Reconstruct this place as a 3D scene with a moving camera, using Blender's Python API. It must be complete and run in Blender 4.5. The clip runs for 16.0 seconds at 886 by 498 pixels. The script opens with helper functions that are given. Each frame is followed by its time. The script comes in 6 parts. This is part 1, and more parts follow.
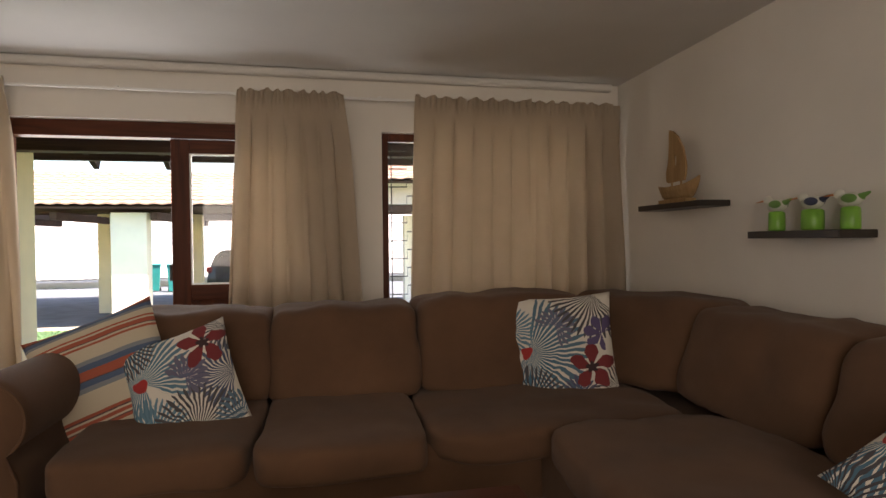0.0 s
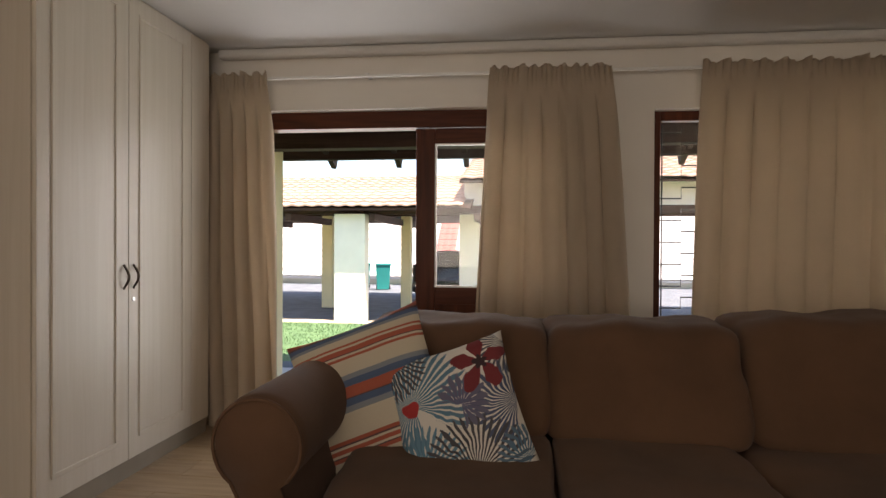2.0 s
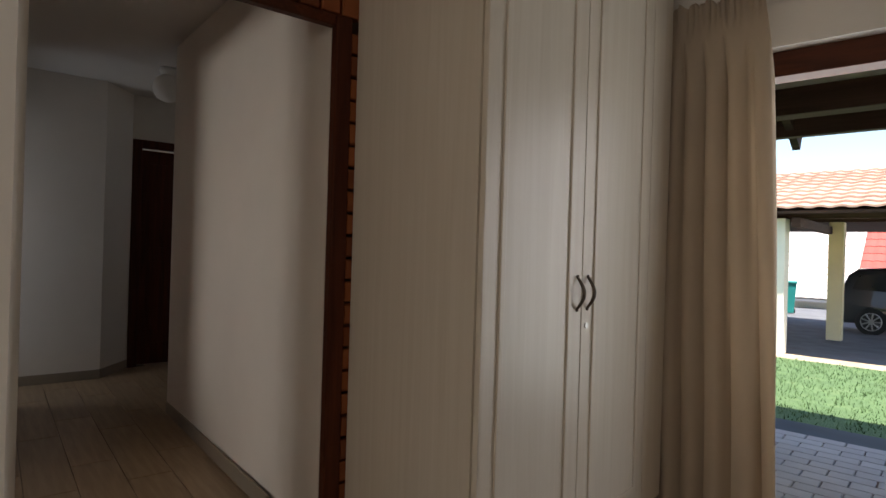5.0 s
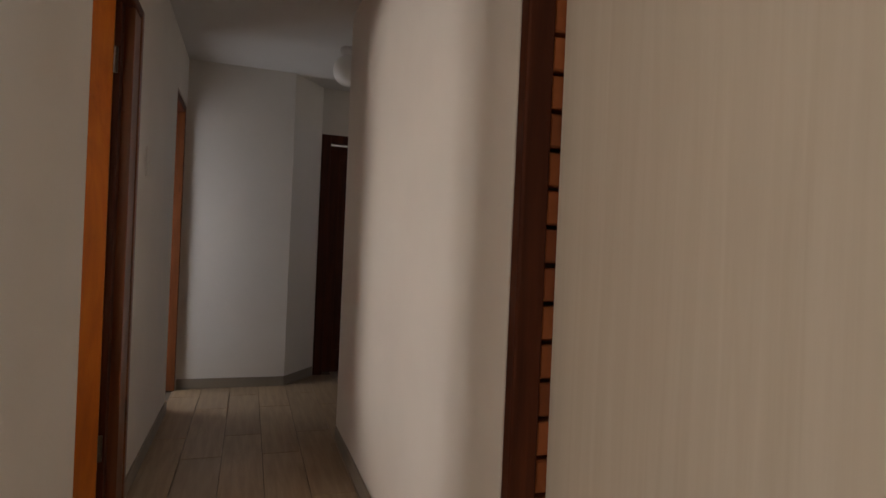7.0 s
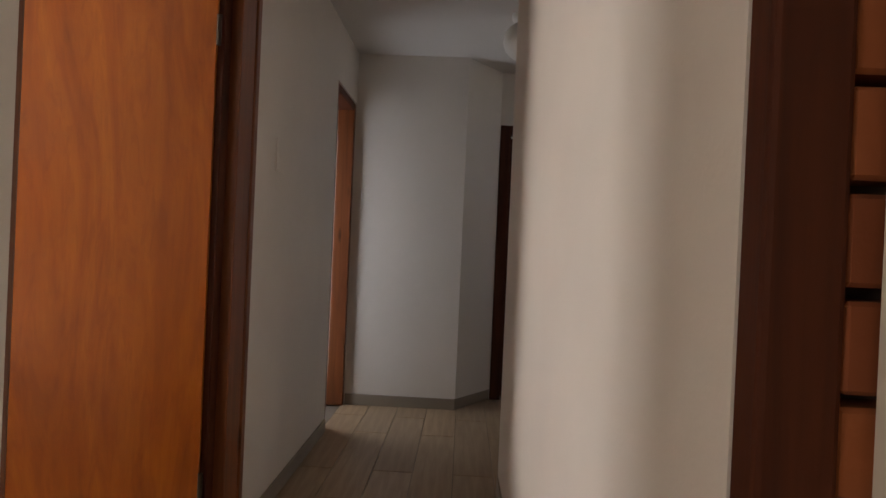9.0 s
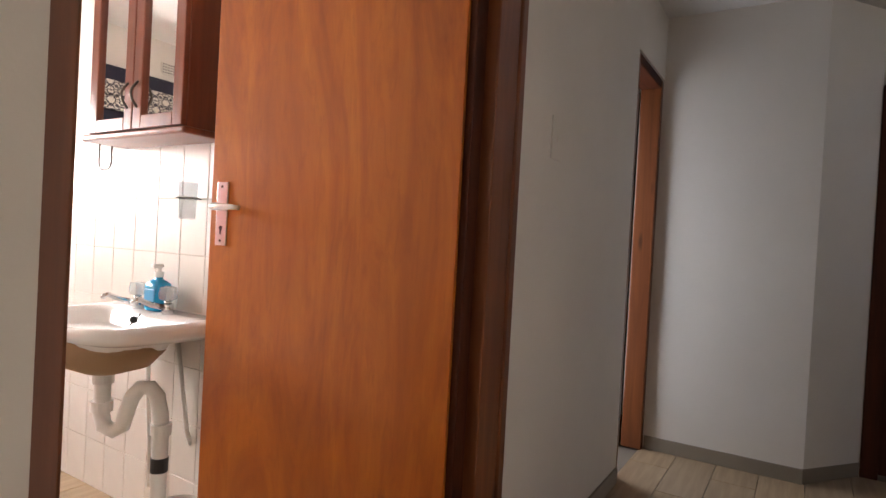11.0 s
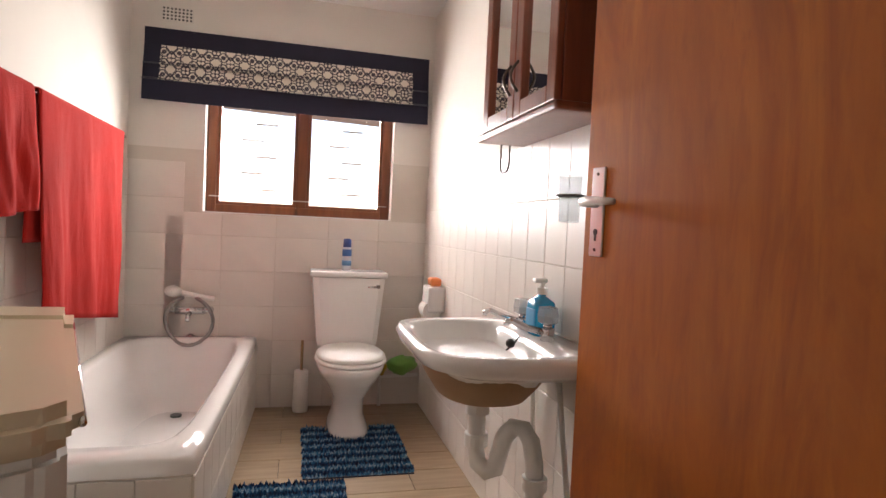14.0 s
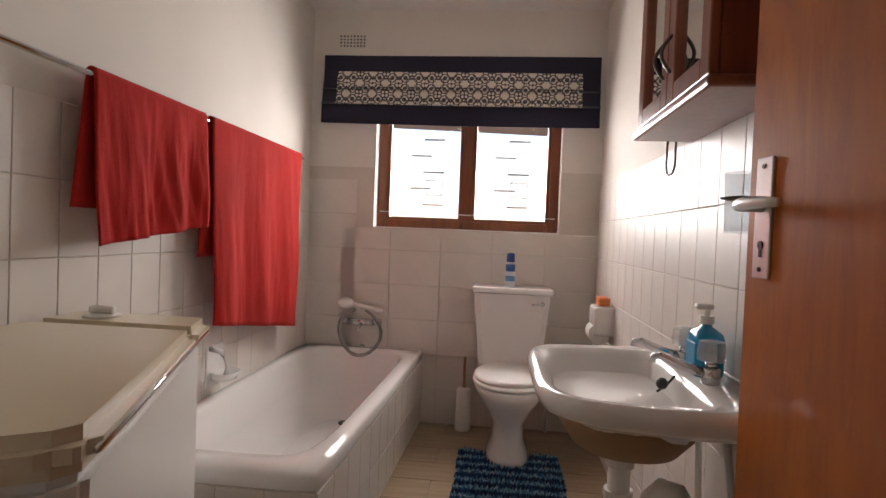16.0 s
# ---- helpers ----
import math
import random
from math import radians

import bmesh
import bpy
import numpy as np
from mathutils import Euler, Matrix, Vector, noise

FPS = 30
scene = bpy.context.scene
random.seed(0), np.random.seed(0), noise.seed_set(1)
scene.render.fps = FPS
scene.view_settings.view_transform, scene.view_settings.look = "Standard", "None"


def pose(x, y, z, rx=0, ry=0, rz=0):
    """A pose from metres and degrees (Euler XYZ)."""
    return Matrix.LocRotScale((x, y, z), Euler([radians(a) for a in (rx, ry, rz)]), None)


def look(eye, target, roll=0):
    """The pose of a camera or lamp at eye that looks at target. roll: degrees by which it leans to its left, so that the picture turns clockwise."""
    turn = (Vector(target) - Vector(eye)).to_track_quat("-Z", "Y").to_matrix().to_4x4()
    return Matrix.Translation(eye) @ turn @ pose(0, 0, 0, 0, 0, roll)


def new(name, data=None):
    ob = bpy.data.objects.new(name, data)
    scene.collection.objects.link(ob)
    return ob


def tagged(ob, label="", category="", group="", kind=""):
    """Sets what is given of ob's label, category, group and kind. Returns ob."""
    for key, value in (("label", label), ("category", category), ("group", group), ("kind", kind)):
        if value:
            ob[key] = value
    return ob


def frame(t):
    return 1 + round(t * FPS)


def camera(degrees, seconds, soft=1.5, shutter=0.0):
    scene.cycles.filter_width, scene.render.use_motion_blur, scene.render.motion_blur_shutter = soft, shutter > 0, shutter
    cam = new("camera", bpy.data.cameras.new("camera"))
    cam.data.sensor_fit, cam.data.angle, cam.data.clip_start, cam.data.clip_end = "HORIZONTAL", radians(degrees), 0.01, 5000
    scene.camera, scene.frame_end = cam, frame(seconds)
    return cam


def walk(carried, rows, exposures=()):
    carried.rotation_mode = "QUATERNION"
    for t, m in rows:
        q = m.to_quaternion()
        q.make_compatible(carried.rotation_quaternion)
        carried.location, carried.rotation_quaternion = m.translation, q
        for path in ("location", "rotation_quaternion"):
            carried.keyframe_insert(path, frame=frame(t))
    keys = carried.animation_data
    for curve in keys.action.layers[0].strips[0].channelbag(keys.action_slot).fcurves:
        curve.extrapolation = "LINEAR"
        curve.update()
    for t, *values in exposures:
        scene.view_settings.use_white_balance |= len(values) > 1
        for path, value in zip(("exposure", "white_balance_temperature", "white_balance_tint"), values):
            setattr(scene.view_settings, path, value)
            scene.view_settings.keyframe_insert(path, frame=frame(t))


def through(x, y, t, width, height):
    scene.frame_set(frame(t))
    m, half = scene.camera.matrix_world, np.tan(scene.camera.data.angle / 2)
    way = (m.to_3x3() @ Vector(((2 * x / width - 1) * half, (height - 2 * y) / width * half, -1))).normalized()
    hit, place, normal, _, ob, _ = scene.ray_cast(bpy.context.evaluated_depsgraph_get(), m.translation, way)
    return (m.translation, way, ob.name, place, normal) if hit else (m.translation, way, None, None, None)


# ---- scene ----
cam = camera(75.3, 16.0)
PATH = [
    (0, (0.196, -0.066, 1.199), (0.575, 1.897, 1.169), -0.6),
    (0.5, (0.121, 0.084, 1.209), (0.435, 2.059, 1.177), -0.6),
    (1, (0.026, 0.233, 1.186), (0.211, 2.224, 1.162), -0.5),
    (1.5, (-0.099, 0.4, 1.159), (-0.124, 2.4, 1.145), -0.2),
    (2, (-0.257, 0.588, 1.176), (-0.514, 2.571, 1.162), 0.3),
    (2.5, (-0.399, 0.743, 1.165), (-0.882, 2.684, 1.158), 0.6),
    (3, (-0.551, 0.918, 1.16), (-1.268, 2.785, 1.157), 1.0),
    (3.5, (-0.705, 1.058, 1.15), (-1.634, 2.829, 1.145), 1.4),
    (4, (-0.909, 1.196, 1.141), (-2.018, 2.86, 1.136), 1.6),
    (4.5, (-1.082, 1.318, 1.142), (-2.309, 2.897, 1.137), 1.8),
    (5, (-1.207, 1.436, 1.148), (-2.551, 2.917, 1.147), 1.7),
    (5.2, (-1.252, 1.498, 1.147), (-2.652, 2.927, 1.148), 1.7),
    (7.5, (-2.112, 2.112, 1.129), (-3.946, 2.909, 1.12), 2.6),
    (8, (-2.268, 2.221, 1.126), (-4.163, 2.858, 1.117), 2.6),
    (10.3, (-2.873, 2.534, 1.126), (-4.832, 2.128, 1.121), 2.7),
    (10.5, (-2.941, 2.513, 1.116), (-4.871, 1.989, 1.11), 2.8),
    (11, (-3.095, 2.434, 1.116), (-4.942, 1.667, 1.089), 3.1),
    (11.5, (-3.238, 2.352, 1.113), (-4.993, 1.393, 1.088), 3.5),
    (12, (-3.342, 2.293, 1.107), (-4.975, 1.138, 1.076), 3.6),
    (12.5, (-3.434, 2.242, 1.131), (-4.908, 0.893, 1.075), 3.1),
    (13, (-3.523, 2.217, 1.132), (-4.769, 0.654, 1.064), 2.7),
    (13.5, (-3.607, 2.188, 1.127), (-4.607, 0.458, 1.057), 2.7),
    (14, (-3.665, 2.137, 1.109), (-4.468, 0.307, 1.042), 2.7),
    (14.5, (-3.73, 2.065, 1.11), (-4.357, 0.167, 1.045), 2.7),
    (15, (-3.774, 2.02, 1.116), (-4.227, 0.073, 1.056), 2.7),
    (15.5, (-3.838, 2.0, 1.117), (-4.133, 0.022, 1.064), 2.5),
    (16, (-3.911, 2.002, 1.116), (-4.044, 0.007, 1.067), 2.3),
]
walk(cam, [(t, look(eye, aim, roll)) for t, eye, aim, roll in PATH], [(0.0, 1.82, 7000, 15), (2.0, 1.52, 7000, 15), (3.5, 1.33, 6800, 13), (4.5, 1.12, 6700, 12), (5.2, 1.12, 6700, 12), (7.4, 2.1, 6900, 16), (8.2, 2.1, 6900, 16), (10.5, 2.85, 6500, 14), (12.5, 2.4, 6500, 15), (14.0, 1.95, 6500, 15), (16.0, 1.22, 6500, 15)])

# the hall and the bathroom stand slightly askew to the living room
HALL = pose(-4.727, 1.986, 0, 0, 0, -9.49)
WORLD = Matrix.Identity(4)
# the living room's window wall, turned slightly off square to fit the camera's view
NORTH = pose(-1.2, 4.2, 0, 0, 0, 1.3) @ pose(1.2, -4.2, 0)

# ---- world, sun, window light ----
SUN_EL, SUN_AZ = radians(68), radians(128)
world = bpy.data.worlds.new("sky")
scene.world = world
world.use_nodes = True
wn = world.node_tree.nodes
sky = wn.new("ShaderNodeTexSky")
sky.sky_type, sky.sun_disc = "NISHITA", False
sky.sun_elevation, sky.sun_rotation = SUN_EL, SUN_AZ
wn["Background"].inputs["Strength"].default_value = 0.15
world.node_tree.links.new(sky.outputs[0], wn["Background"].inputs[0])


def lamp(name, kind, m, energy, color=(1, 1, 1), size=1.0, size_y=1.0):
    data = bpy.data.lights.new(name, kind)
    data.energy, data.color = energy, color
    if kind == "AREA":
        data.shape, data.size, data.size_y = "RECTANGLE", size, size_y
    ob = new(name, data)
    ob.matrix_world = m
    return ob


sun_dir = Vector((math.sin(SUN_AZ) * math.cos(SUN_EL), math.cos(SUN_AZ) * math.cos(SUN_EL), math.sin(SUN_EL)))
sun = lamp("sun", "SUN", look(sun_dir * 50, (0, 0, 0)), 5.0, (1.0, 0.95, 0.87))
sun.data.angle = radians(0.6)
# daylight standing in the openings
lamp("daylight_sliding_door", "AREA", look((-0.95, 4.42, 1.15), (-0.95, 0, 0.9)), 12, (0.93, 0.96, 1.0), 1.9, 1.7)
lamp("daylight_side_window", "AREA", look((1.35, 4.42, 1.35), (1.35, 0, 1.0)), 5, (0.95, 0.97, 1.0), 1.4, 1.2)
lamp("daylight_bathroom", "AREA", HALL @ look((1.015, -3.45, 1.5), (1.015, -1.2, 1.5)), 21, (1.0, 0.96, 0.91), 1.0, 0.7)
# unseen fill lamp added before the plain south wall, which has no window
lamp("daylight_rear_window", "AREA", look((-0.4, -3.1, 1.6), (-0.4, 4, 1.7)), 19, (1.0, 0.92, 0.82), 3.0, 1.7)

lamp("daylight_bedroom_doorway", "AREA", HALL @ look((-1.58, -0.5, 1.05), (-1.58, 2, 1.0)), 1.9, (0.86, 0.92, 1.0), 0.44, 1.8)


# ---- materials ----
def mat(name, build):
    m = bpy.data.materials.new(name)
    m.use_nodes = True
    nt = m.node_tree
    b = nt.nodes["Principled BSDF"]
    build(nt, b)
    return m


def coords(nt, scale=(1, 1, 1), rot=(0, 0, 0), kind="Object"):
    tc = nt.nodes.new("ShaderNodeTexCoord")
    mp = nt.nodes.new("ShaderNodeMapping")
    mp.inputs["Scale"].default_value = scale
    mp.inputs["Rotation"].default_value = rot
    nt.links.new(tc.outputs[kind], mp.inputs[0])
    return mp.outputs[0]


def tex_noise(nt, vec, scale, detail=4.0, rough=0.55, dist=0.0):
    n = nt.nodes.new("ShaderNodeTexNoise")
    n.inputs["Scale"].default_value = scale
    n.inputs["Detail"].default_value = detail
    n.inputs["Roughness"].default_value = rough
    n.inputs["Distortion"].default_value = dist
    nt.links.new(vec, n.inputs["Vector"])
    return n.outputs["Fac"]


def ramp(nt, fac, stops):
    r = nt.nodes.new("ShaderNodeValToRGB")
    e = r.color_ramp.elements
    while len(e) < len(stops):
        e.new(0.5)
    for el, (p, c) in zip(e, stops):
        el.position, el.color = p, (*c, 1)
    nt.links.new(fac, r.inputs[0])
    return r.outputs[0]


def mix(nt, fac, a, b, mode="MIX"):
    n = nt.nodes.new("ShaderNodeMix")
    n.data_type, n.blend_type = "RGBA", mode
    for sock, v in ((n.inputs[0], fac), (n.inputs[6], a), (n.inputs[7], b)):
        if isinstance(v, (int, float)):
            sock.default_value = v
        elif isinstance(v, tuple):
            sock.default_value = (*v, 1)
        else:
            nt.links.new(v, sock)
    return n.outputs[2]


def mathn(nt, op, a, b=0.0):
    n = nt.nodes.new("ShaderNodeMath")
    n.operation = op
    for sock, v in zip(n.inputs, (a, b)):
        if isinstance(v, (int, float)):
            sock.default_value = v
        else:
            nt.links.new(v, sock)
    return n.outputs[0]


def bump(nt, b, fac, strength, distance=0.01):
    n = nt.nodes.new("ShaderNodeBump")
    n.inputs["Strength"].default_value = strength
    n.inputs["Distance"].default_value = distance
    nt.links.new(fac, n.inputs["Height"])
    nt.links.new(n.outputs[0], b.inputs["Normal"])


def rnd(nt):
    return nt.nodes.new("ShaderNodeObjectInfo").outputs["Random"]


def plain(color, rough=0.5, metal=0.0, vary=0.08, fine=60, coat=0.0, bumpy=0.05):
    """A surface of one colour with faint blotches and fine grain."""
    def build(nt, b):
        v = coords(nt)
        big = tex_noise(nt, v, 2.3, 3)
        small = tex_noise(nt, v, fine, 3)
        c1 = tuple(max(0, c * (1 - vary)) for c in color)
        c2 = tuple(min(1, c * (1 + vary)) for c in color)
        c = ramp(nt, big, [(0.3, c1), (0.7, c2)])
        nt.links.new(c, b.inputs["Base Color"])
        b.inputs["Roughness"].default_value = rough
        b.inputs["Metallic"].default_value = metal
        b.inputs["Coat Weight"].default_value = coat
        if bumpy:
            bump(nt, b, small, bumpy, 0.004)
    return build


def wood(dark, light, rough=0.35, axis=2, scale=1.0, coat=0.15, knots=False):
    def build(nt, b):
        s = [14.0 * scale] * 3
        s[axis] = 0.9 * scale
        v = coords(nt, s)
        g = tex_noise(nt, v, 1.6, 6, 0.6, 0.7)
        s2 = [90.0 * scale] * 3
        s2[axis] = 2.5 * scale
        fine = tex_noise(nt, coords(nt, s2), 1.0, 3, 0.5)
        c = ramp(nt, g, [(0.28, dark), (0.5, tuple((a + d) / 2 for a, d in zip(dark, light))), (0.72, light)])
        c = mix(nt, mathn(nt, "MULTIPLY", fine, 0.4), c, tuple(x * 0.8 for x in dark))
        if knots:
            vo = nt.nodes.new("ShaderNodeTexVoronoi")
            vo.inputs["Scale"].default_value = 1.0
            sk = [9.0] * 3
            sk[axis] = 2.2
            nt.links.new(coords(nt, sk), vo.inputs["Vector"])
            k = ramp(nt, vo.outputs["Distance"], [(0.05, (1, 1, 1)), (0.16, (0, 0, 0))])
            c = mix(nt, k, c, tuple(x * 0.25 for x in dark))
        nt.links.new(c, b.inputs["Base Color"])
        b.inputs["Roughness"].default_value = rough
        b.inputs["Specular IOR Level"].default_value = 0.2 if coat < 0.1 else 0.5
        b.inputs["Coat Weight"].default_value = coat
        b.inputs["Coat Roughness"].default_value = 0.2
        bump(nt, b, fine, 0.12, 0.002)
    return build


def fabric(color, rough=0.9, vary=0.15, weave=420.0, sheen=0.3, through=0.0):
    def build(nt, b):
        v = coords(nt)
        big = tex_noise(nt, v, 3.1, 5, 0.6)
        fine = tex_noise(nt, v, weave, 2)
        c = ramp(nt, big, [(0.25, tuple(x * (1 - vary) for x in color)), (0.75, tuple(min(1, x * (1 + vary)) for x in color))])
        c = mix(nt, mathn(nt, "MULTIPLY", fine, 0.35), c, tuple(x * 0.6 for x in color))
        nt.links.new(c, b.inputs["Base Color"])
        b.inputs["Roughness"].default_value = rough
        b.inputs["Sheen Weight"].default_value = sheen
        if through:
            b.inputs["Transmission Weight"].default_value = 0.0
            tr = nt.nodes.new("ShaderNodeBsdfTranslucent")
            ms = nt.nodes.new("ShaderNodeMixShader")
            ms.inputs[0].default_value = through
            nt.links.new(c, tr.inputs[0])
            nt.links.new(b.outputs[0], ms.inputs[1])
            nt.links.new(tr.outputs[0], ms.inputs[2])
            nt.links.new(ms.outputs[0], nt.nodes["Material Output"].inputs[0])
        bump(nt, b, mix(nt, 0.5, big, fine), 0.25, 0.004)
    return build


def varied(base, spread, rough, noise_scale=18.0, metal=0.0, bumpy=0.3, coat=0.0):
    """Pieces (bricks, tiles, pavers) that differ a little from each other."""
    def build(nt, b):
        r = rnd(nt)
        v = coords(nt, kind="Object")
        n = tex_noise(nt, v, noise_scale, 5)
        c = ramp(nt, r, [(0.0, tuple(max(0, x - s) for x, s in zip(base, spread))), (1.0, tuple(x + s for x, s in zip(base, spread)))])
        c = mix(nt, mathn(nt, "MULTIPLY", n, 0.5), c, tuple(x * 0.55 for x in base))
        nt.links.new(c, b.inputs["Base Color"])
        b.inputs["Roughness"].default_value = rough
        b.inputs["Coat Weight"].default_value = coat
        bump(nt, b, n, bumpy, 0.004)
    return build


def glass(rough=0.0, tint=(1, 1, 1)):
    def build(nt, b):
        b.inputs["Base Color"].default_value = (*tint, 1)
        b.inputs["Transmission Weight"].default_value = 1.0
        b.inputs["Roughness"].default_value = rough
        b.inputs["IOR"].default_value = 1.45
        t = nt.nodes.new("ShaderNodeBsdfTransparent")
        t.inputs[0].default_value = (*tint, 1)
        ms = nt.nodes.new("ShaderNodeMixShader")
        fr = nt.nodes.new("ShaderNodeFresnel")
        nt.links.new(fr.outputs[0], ms.inputs[0])
        gl = nt.nodes.new("ShaderNodeBsdfGlossy")
        gl.inputs["Roughness"].default_value = 0.02
        nt.links.new(t.outputs[0], ms.inputs[1])
        nt.links.new(gl.outputs[0], ms.inputs[2])
        nt.links.new(ms.outputs[0], nt.nodes["Material Output"].inputs[0])
    return build


def floor_plank():
    def build(nt, b):
        r = rnd(nt)
        g = tex_noise(nt, coords(nt, (1.2, 16, 16)), 2.0, 6, 0.6, 0.6)
        big = tex_noise(nt, coords(nt), 1.7, 3)
        c = ramp(nt, g, [(0.25, (0.24, 0.155, 0.085)), (0.55, (0.38, 0.265, 0.155)), (0.8, (0.48, 0.35, 0.22))])
        c = mix(nt, mathn(nt, "MULTIPLY", r, 0.35), c, (0.22, 0.165, 0.115))
        c = mix(nt, mathn(nt, "MULTIPLY", big, 0.25), c, (0.36, 0.29, 0.21))
        nt.links.new(c, b.inputs["Base Color"])
        b.inputs["Roughness"].default_value = 0.38
        bump(nt, b, g, 0.08, 0.003)
    return build


def door_veneer(nt, b):
    warp = tex_noise(nt, coords(nt, (3.2, 3.2, 0.9)), 1.0, 2, 0.5, 0.6)
    flame = tex_noise(nt, coords(nt, (4.2, 4.2, 0.75)), 1.2, 6, 0.62, 2.6)
    fleck = tex_noise(nt, coords(nt, (26, 26, 5.0)), 1.0, 4, 0.6, 1.2)
    grain = tex_noise(nt, coords(nt, (110, 110, 3.0)), 1.0, 3, 0.5, 0.2)
    c = ramp(nt, flame, [(0.26, (0.29, 0.066, 0.005)), (0.47, (0.46, 0.116, 0.006)), (0.74, (0.61, 0.185, 0.012))])
    c = mix(nt, ramp(nt, fleck, [(0.50, (0, 0, 0)), (0.72, (0.42, 0.42, 0.42))]), c, (0.26, 0.052, 0.004))
    c = mix(nt, mathn(nt, "MULTIPLY", grain, 0.22), c, (0.24, 0.046, 0.004))
    c = mix(nt, mathn(nt, "MULTIPLY", warp, 0.3), c, (0.55, 0.17, 0.014))
    nt.links.new(c, b.inputs["Base Color"])
    b.inputs["Roughness"].default_value = 0.42
    b.inputs["Coat Weight"].default_value = 0.1
    bump(nt, b, grain, 0.06, 0.002)


WALL = mat("painted_plaster", plain((0.74, 0.70, 0.64), 0.75, vary=0.03, fine=120, bumpy=0.12))
CEIL = mat("ceiling_paint", plain((0.66, 0.64, 0.61), 0.85, vary=0.03, fine=150, bumpy=0.08))
WHITE = mat("white_gloss_paint", plain((0.78, 0.77, 0.74), 0.4, vary=0.03))
PLANK = mat("wood_look_floor_tile", floor_plank())
GROUT = mat("floor_grout", plain((0.16, 0.13, 0.10), 0.9))
SKIRT = mat("skirting_tile", plain((0.27, 0.23, 0.18), 0.5, vary=0.12, fine=25))
DARKWOOD = mat("dark_stained_wood", wood((0.045, 0.010, 0.004), (0.125, 0.032, 0.011), 0.5, 2, 1.0, 0.04))
DARKWOOD_X = mat("dark_stained_wood_across", wood((0.045, 0.010, 0.004), (0.125, 0.032, 0.011), 0.5, 0, 1.0, 0.04))
DOORWOOD = mat("varnished_door_veneer", door_veneer)
FRAMEWOOD = mat("varnished_pine_frame", wood((0.13, 0.036, 0.011), (0.27, 0.085, 0.026), 0.35, 2, 1.0, 0.25, True))
CABWOOD = mat("red_brown_cabinet_wood", wood((0.16, 0.036, 0.016), (0.27, 0.07, 0.03), 0.3, 2, 1.0, 0.35))
BRICK = mat("face_brick", varied((0.32, 0.092, 0.028), (0.13, 0.045, 0.014), 0.9, 30, bumpy=0.5))
MORTAR = mat("brick_mortar", plain((0.13, 0.085, 0.06), 0.95, vary=0.2))


def limed(nt, b):
    v = coords(nt, (24, 24, 0.7))
    g = tex_noise(nt, v, 1.2, 6, 0.65, 1.0)
    big = tex_noise(nt, coords(nt), 2.0, 3)
    c = ramp(nt, g, [(0.3, (0.60, 0.535, 0.44)), (0.7, (0.67, 0.61, 0.52))])
    c = mix(nt, mathn(nt, "MULTIPLY", big, 0.2), c, (0.58, 0.53, 0.46))
    nt.links.new(c, b.inputs["Base Color"])
    b.inputs["Roughness"].default_value = 0.36
    bump(nt, b, g, 0.06, 0.002)


LIMED = mat("limed_wood_foil", limed)
SOFA = mat("brown_microfibre", fabric((0.125, 0.064, 0.034), 0.95, 0.25, 500, 0.06))
CURTAIN = mat("beige_lined_curtain", fabric((0.60, 0.50, 0.385), 0.95, 0.06, 700, 0.05, 0.42))
CHROME = mat("chrome", plain((0.62, 0.62, 0.63), 0.12, 1.0, 0.02, bumpy=0))
STEEL = mat("satin_aluminium", plain((0.62, 0.61, 0.59), 0.32, 1.0, 0.04, bumpy=0.02))
DARKMETAL = mat("dark_bronze_metal", plain((0.10, 0.085, 0.07), 0.35, 1.0, 0.1, bumpy=0))
CERAMIC = mat("white_glazed_ceramic", plain((0.84, 0.83, 0.81), 0.12, vary=0.015, coat=0.3, bumpy=0))
PLASTIC = mat("white_plastic", plain((0.80, 0.79, 0.75), 0.35, vary=0.02, bumpy=0))
CREAM = mat("cream_enamel", plain((0.66, 0.57, 0.41), 0.3, vary=0.05, bumpy=0.02))
TILE = mat("white_wall_tile", varied((0.80, 0.745, 0.68), (0.01, 0.01, 0.01), 0.42, 3, bumpy=0.015, coat=0.06))
TGROUT = mat("wall_grout", plain((0.62, 0.57, 0.50), 0.9))
GLASS = mat("window_glass", glass())
MIRROR = mat("mirror", plain((0.86, 0.88, 0.88), 0.02, 1.0, 0.0, bumpy=0))
BLACK = mat("black_plastic", plain((0.02, 0.02, 0.02), 0.4, bumpy=0))
NAVY = mat("navy_cloth", fabric((0.018, 0.018, 0.040), 0.95, 0.15, 600, 0.2))


def towelling(nt, b):
    fabric((0.46, 0.011, 0.006), 1.0, 0.2, 260, 0.0)(nt, b)
    crease = tex_noise(nt, coords(nt, (9, 9, 2.2)), 1.6, 4, 0.6, 1.4)
    pile = tex_noise(nt, coords(nt), 300, 2)
    bump(nt, b, mix(nt, 0.25, crease, pile), 0.35, 0.02)


RED = mat("red_towelling", towelling)
TAR = mat("asphalt", plain((0.15, 0.155, 0.17), 0.9, vary=0.2, fine=200, bumpy=0.5))


# ---- building helpers ----
def thing(name, m, label, category, group="", kind=""):
    ob = new(name)
    ob.empty_display_size = 0.1
    ob.matrix_world = m
    return tagged(ob, label, category, group, kind)


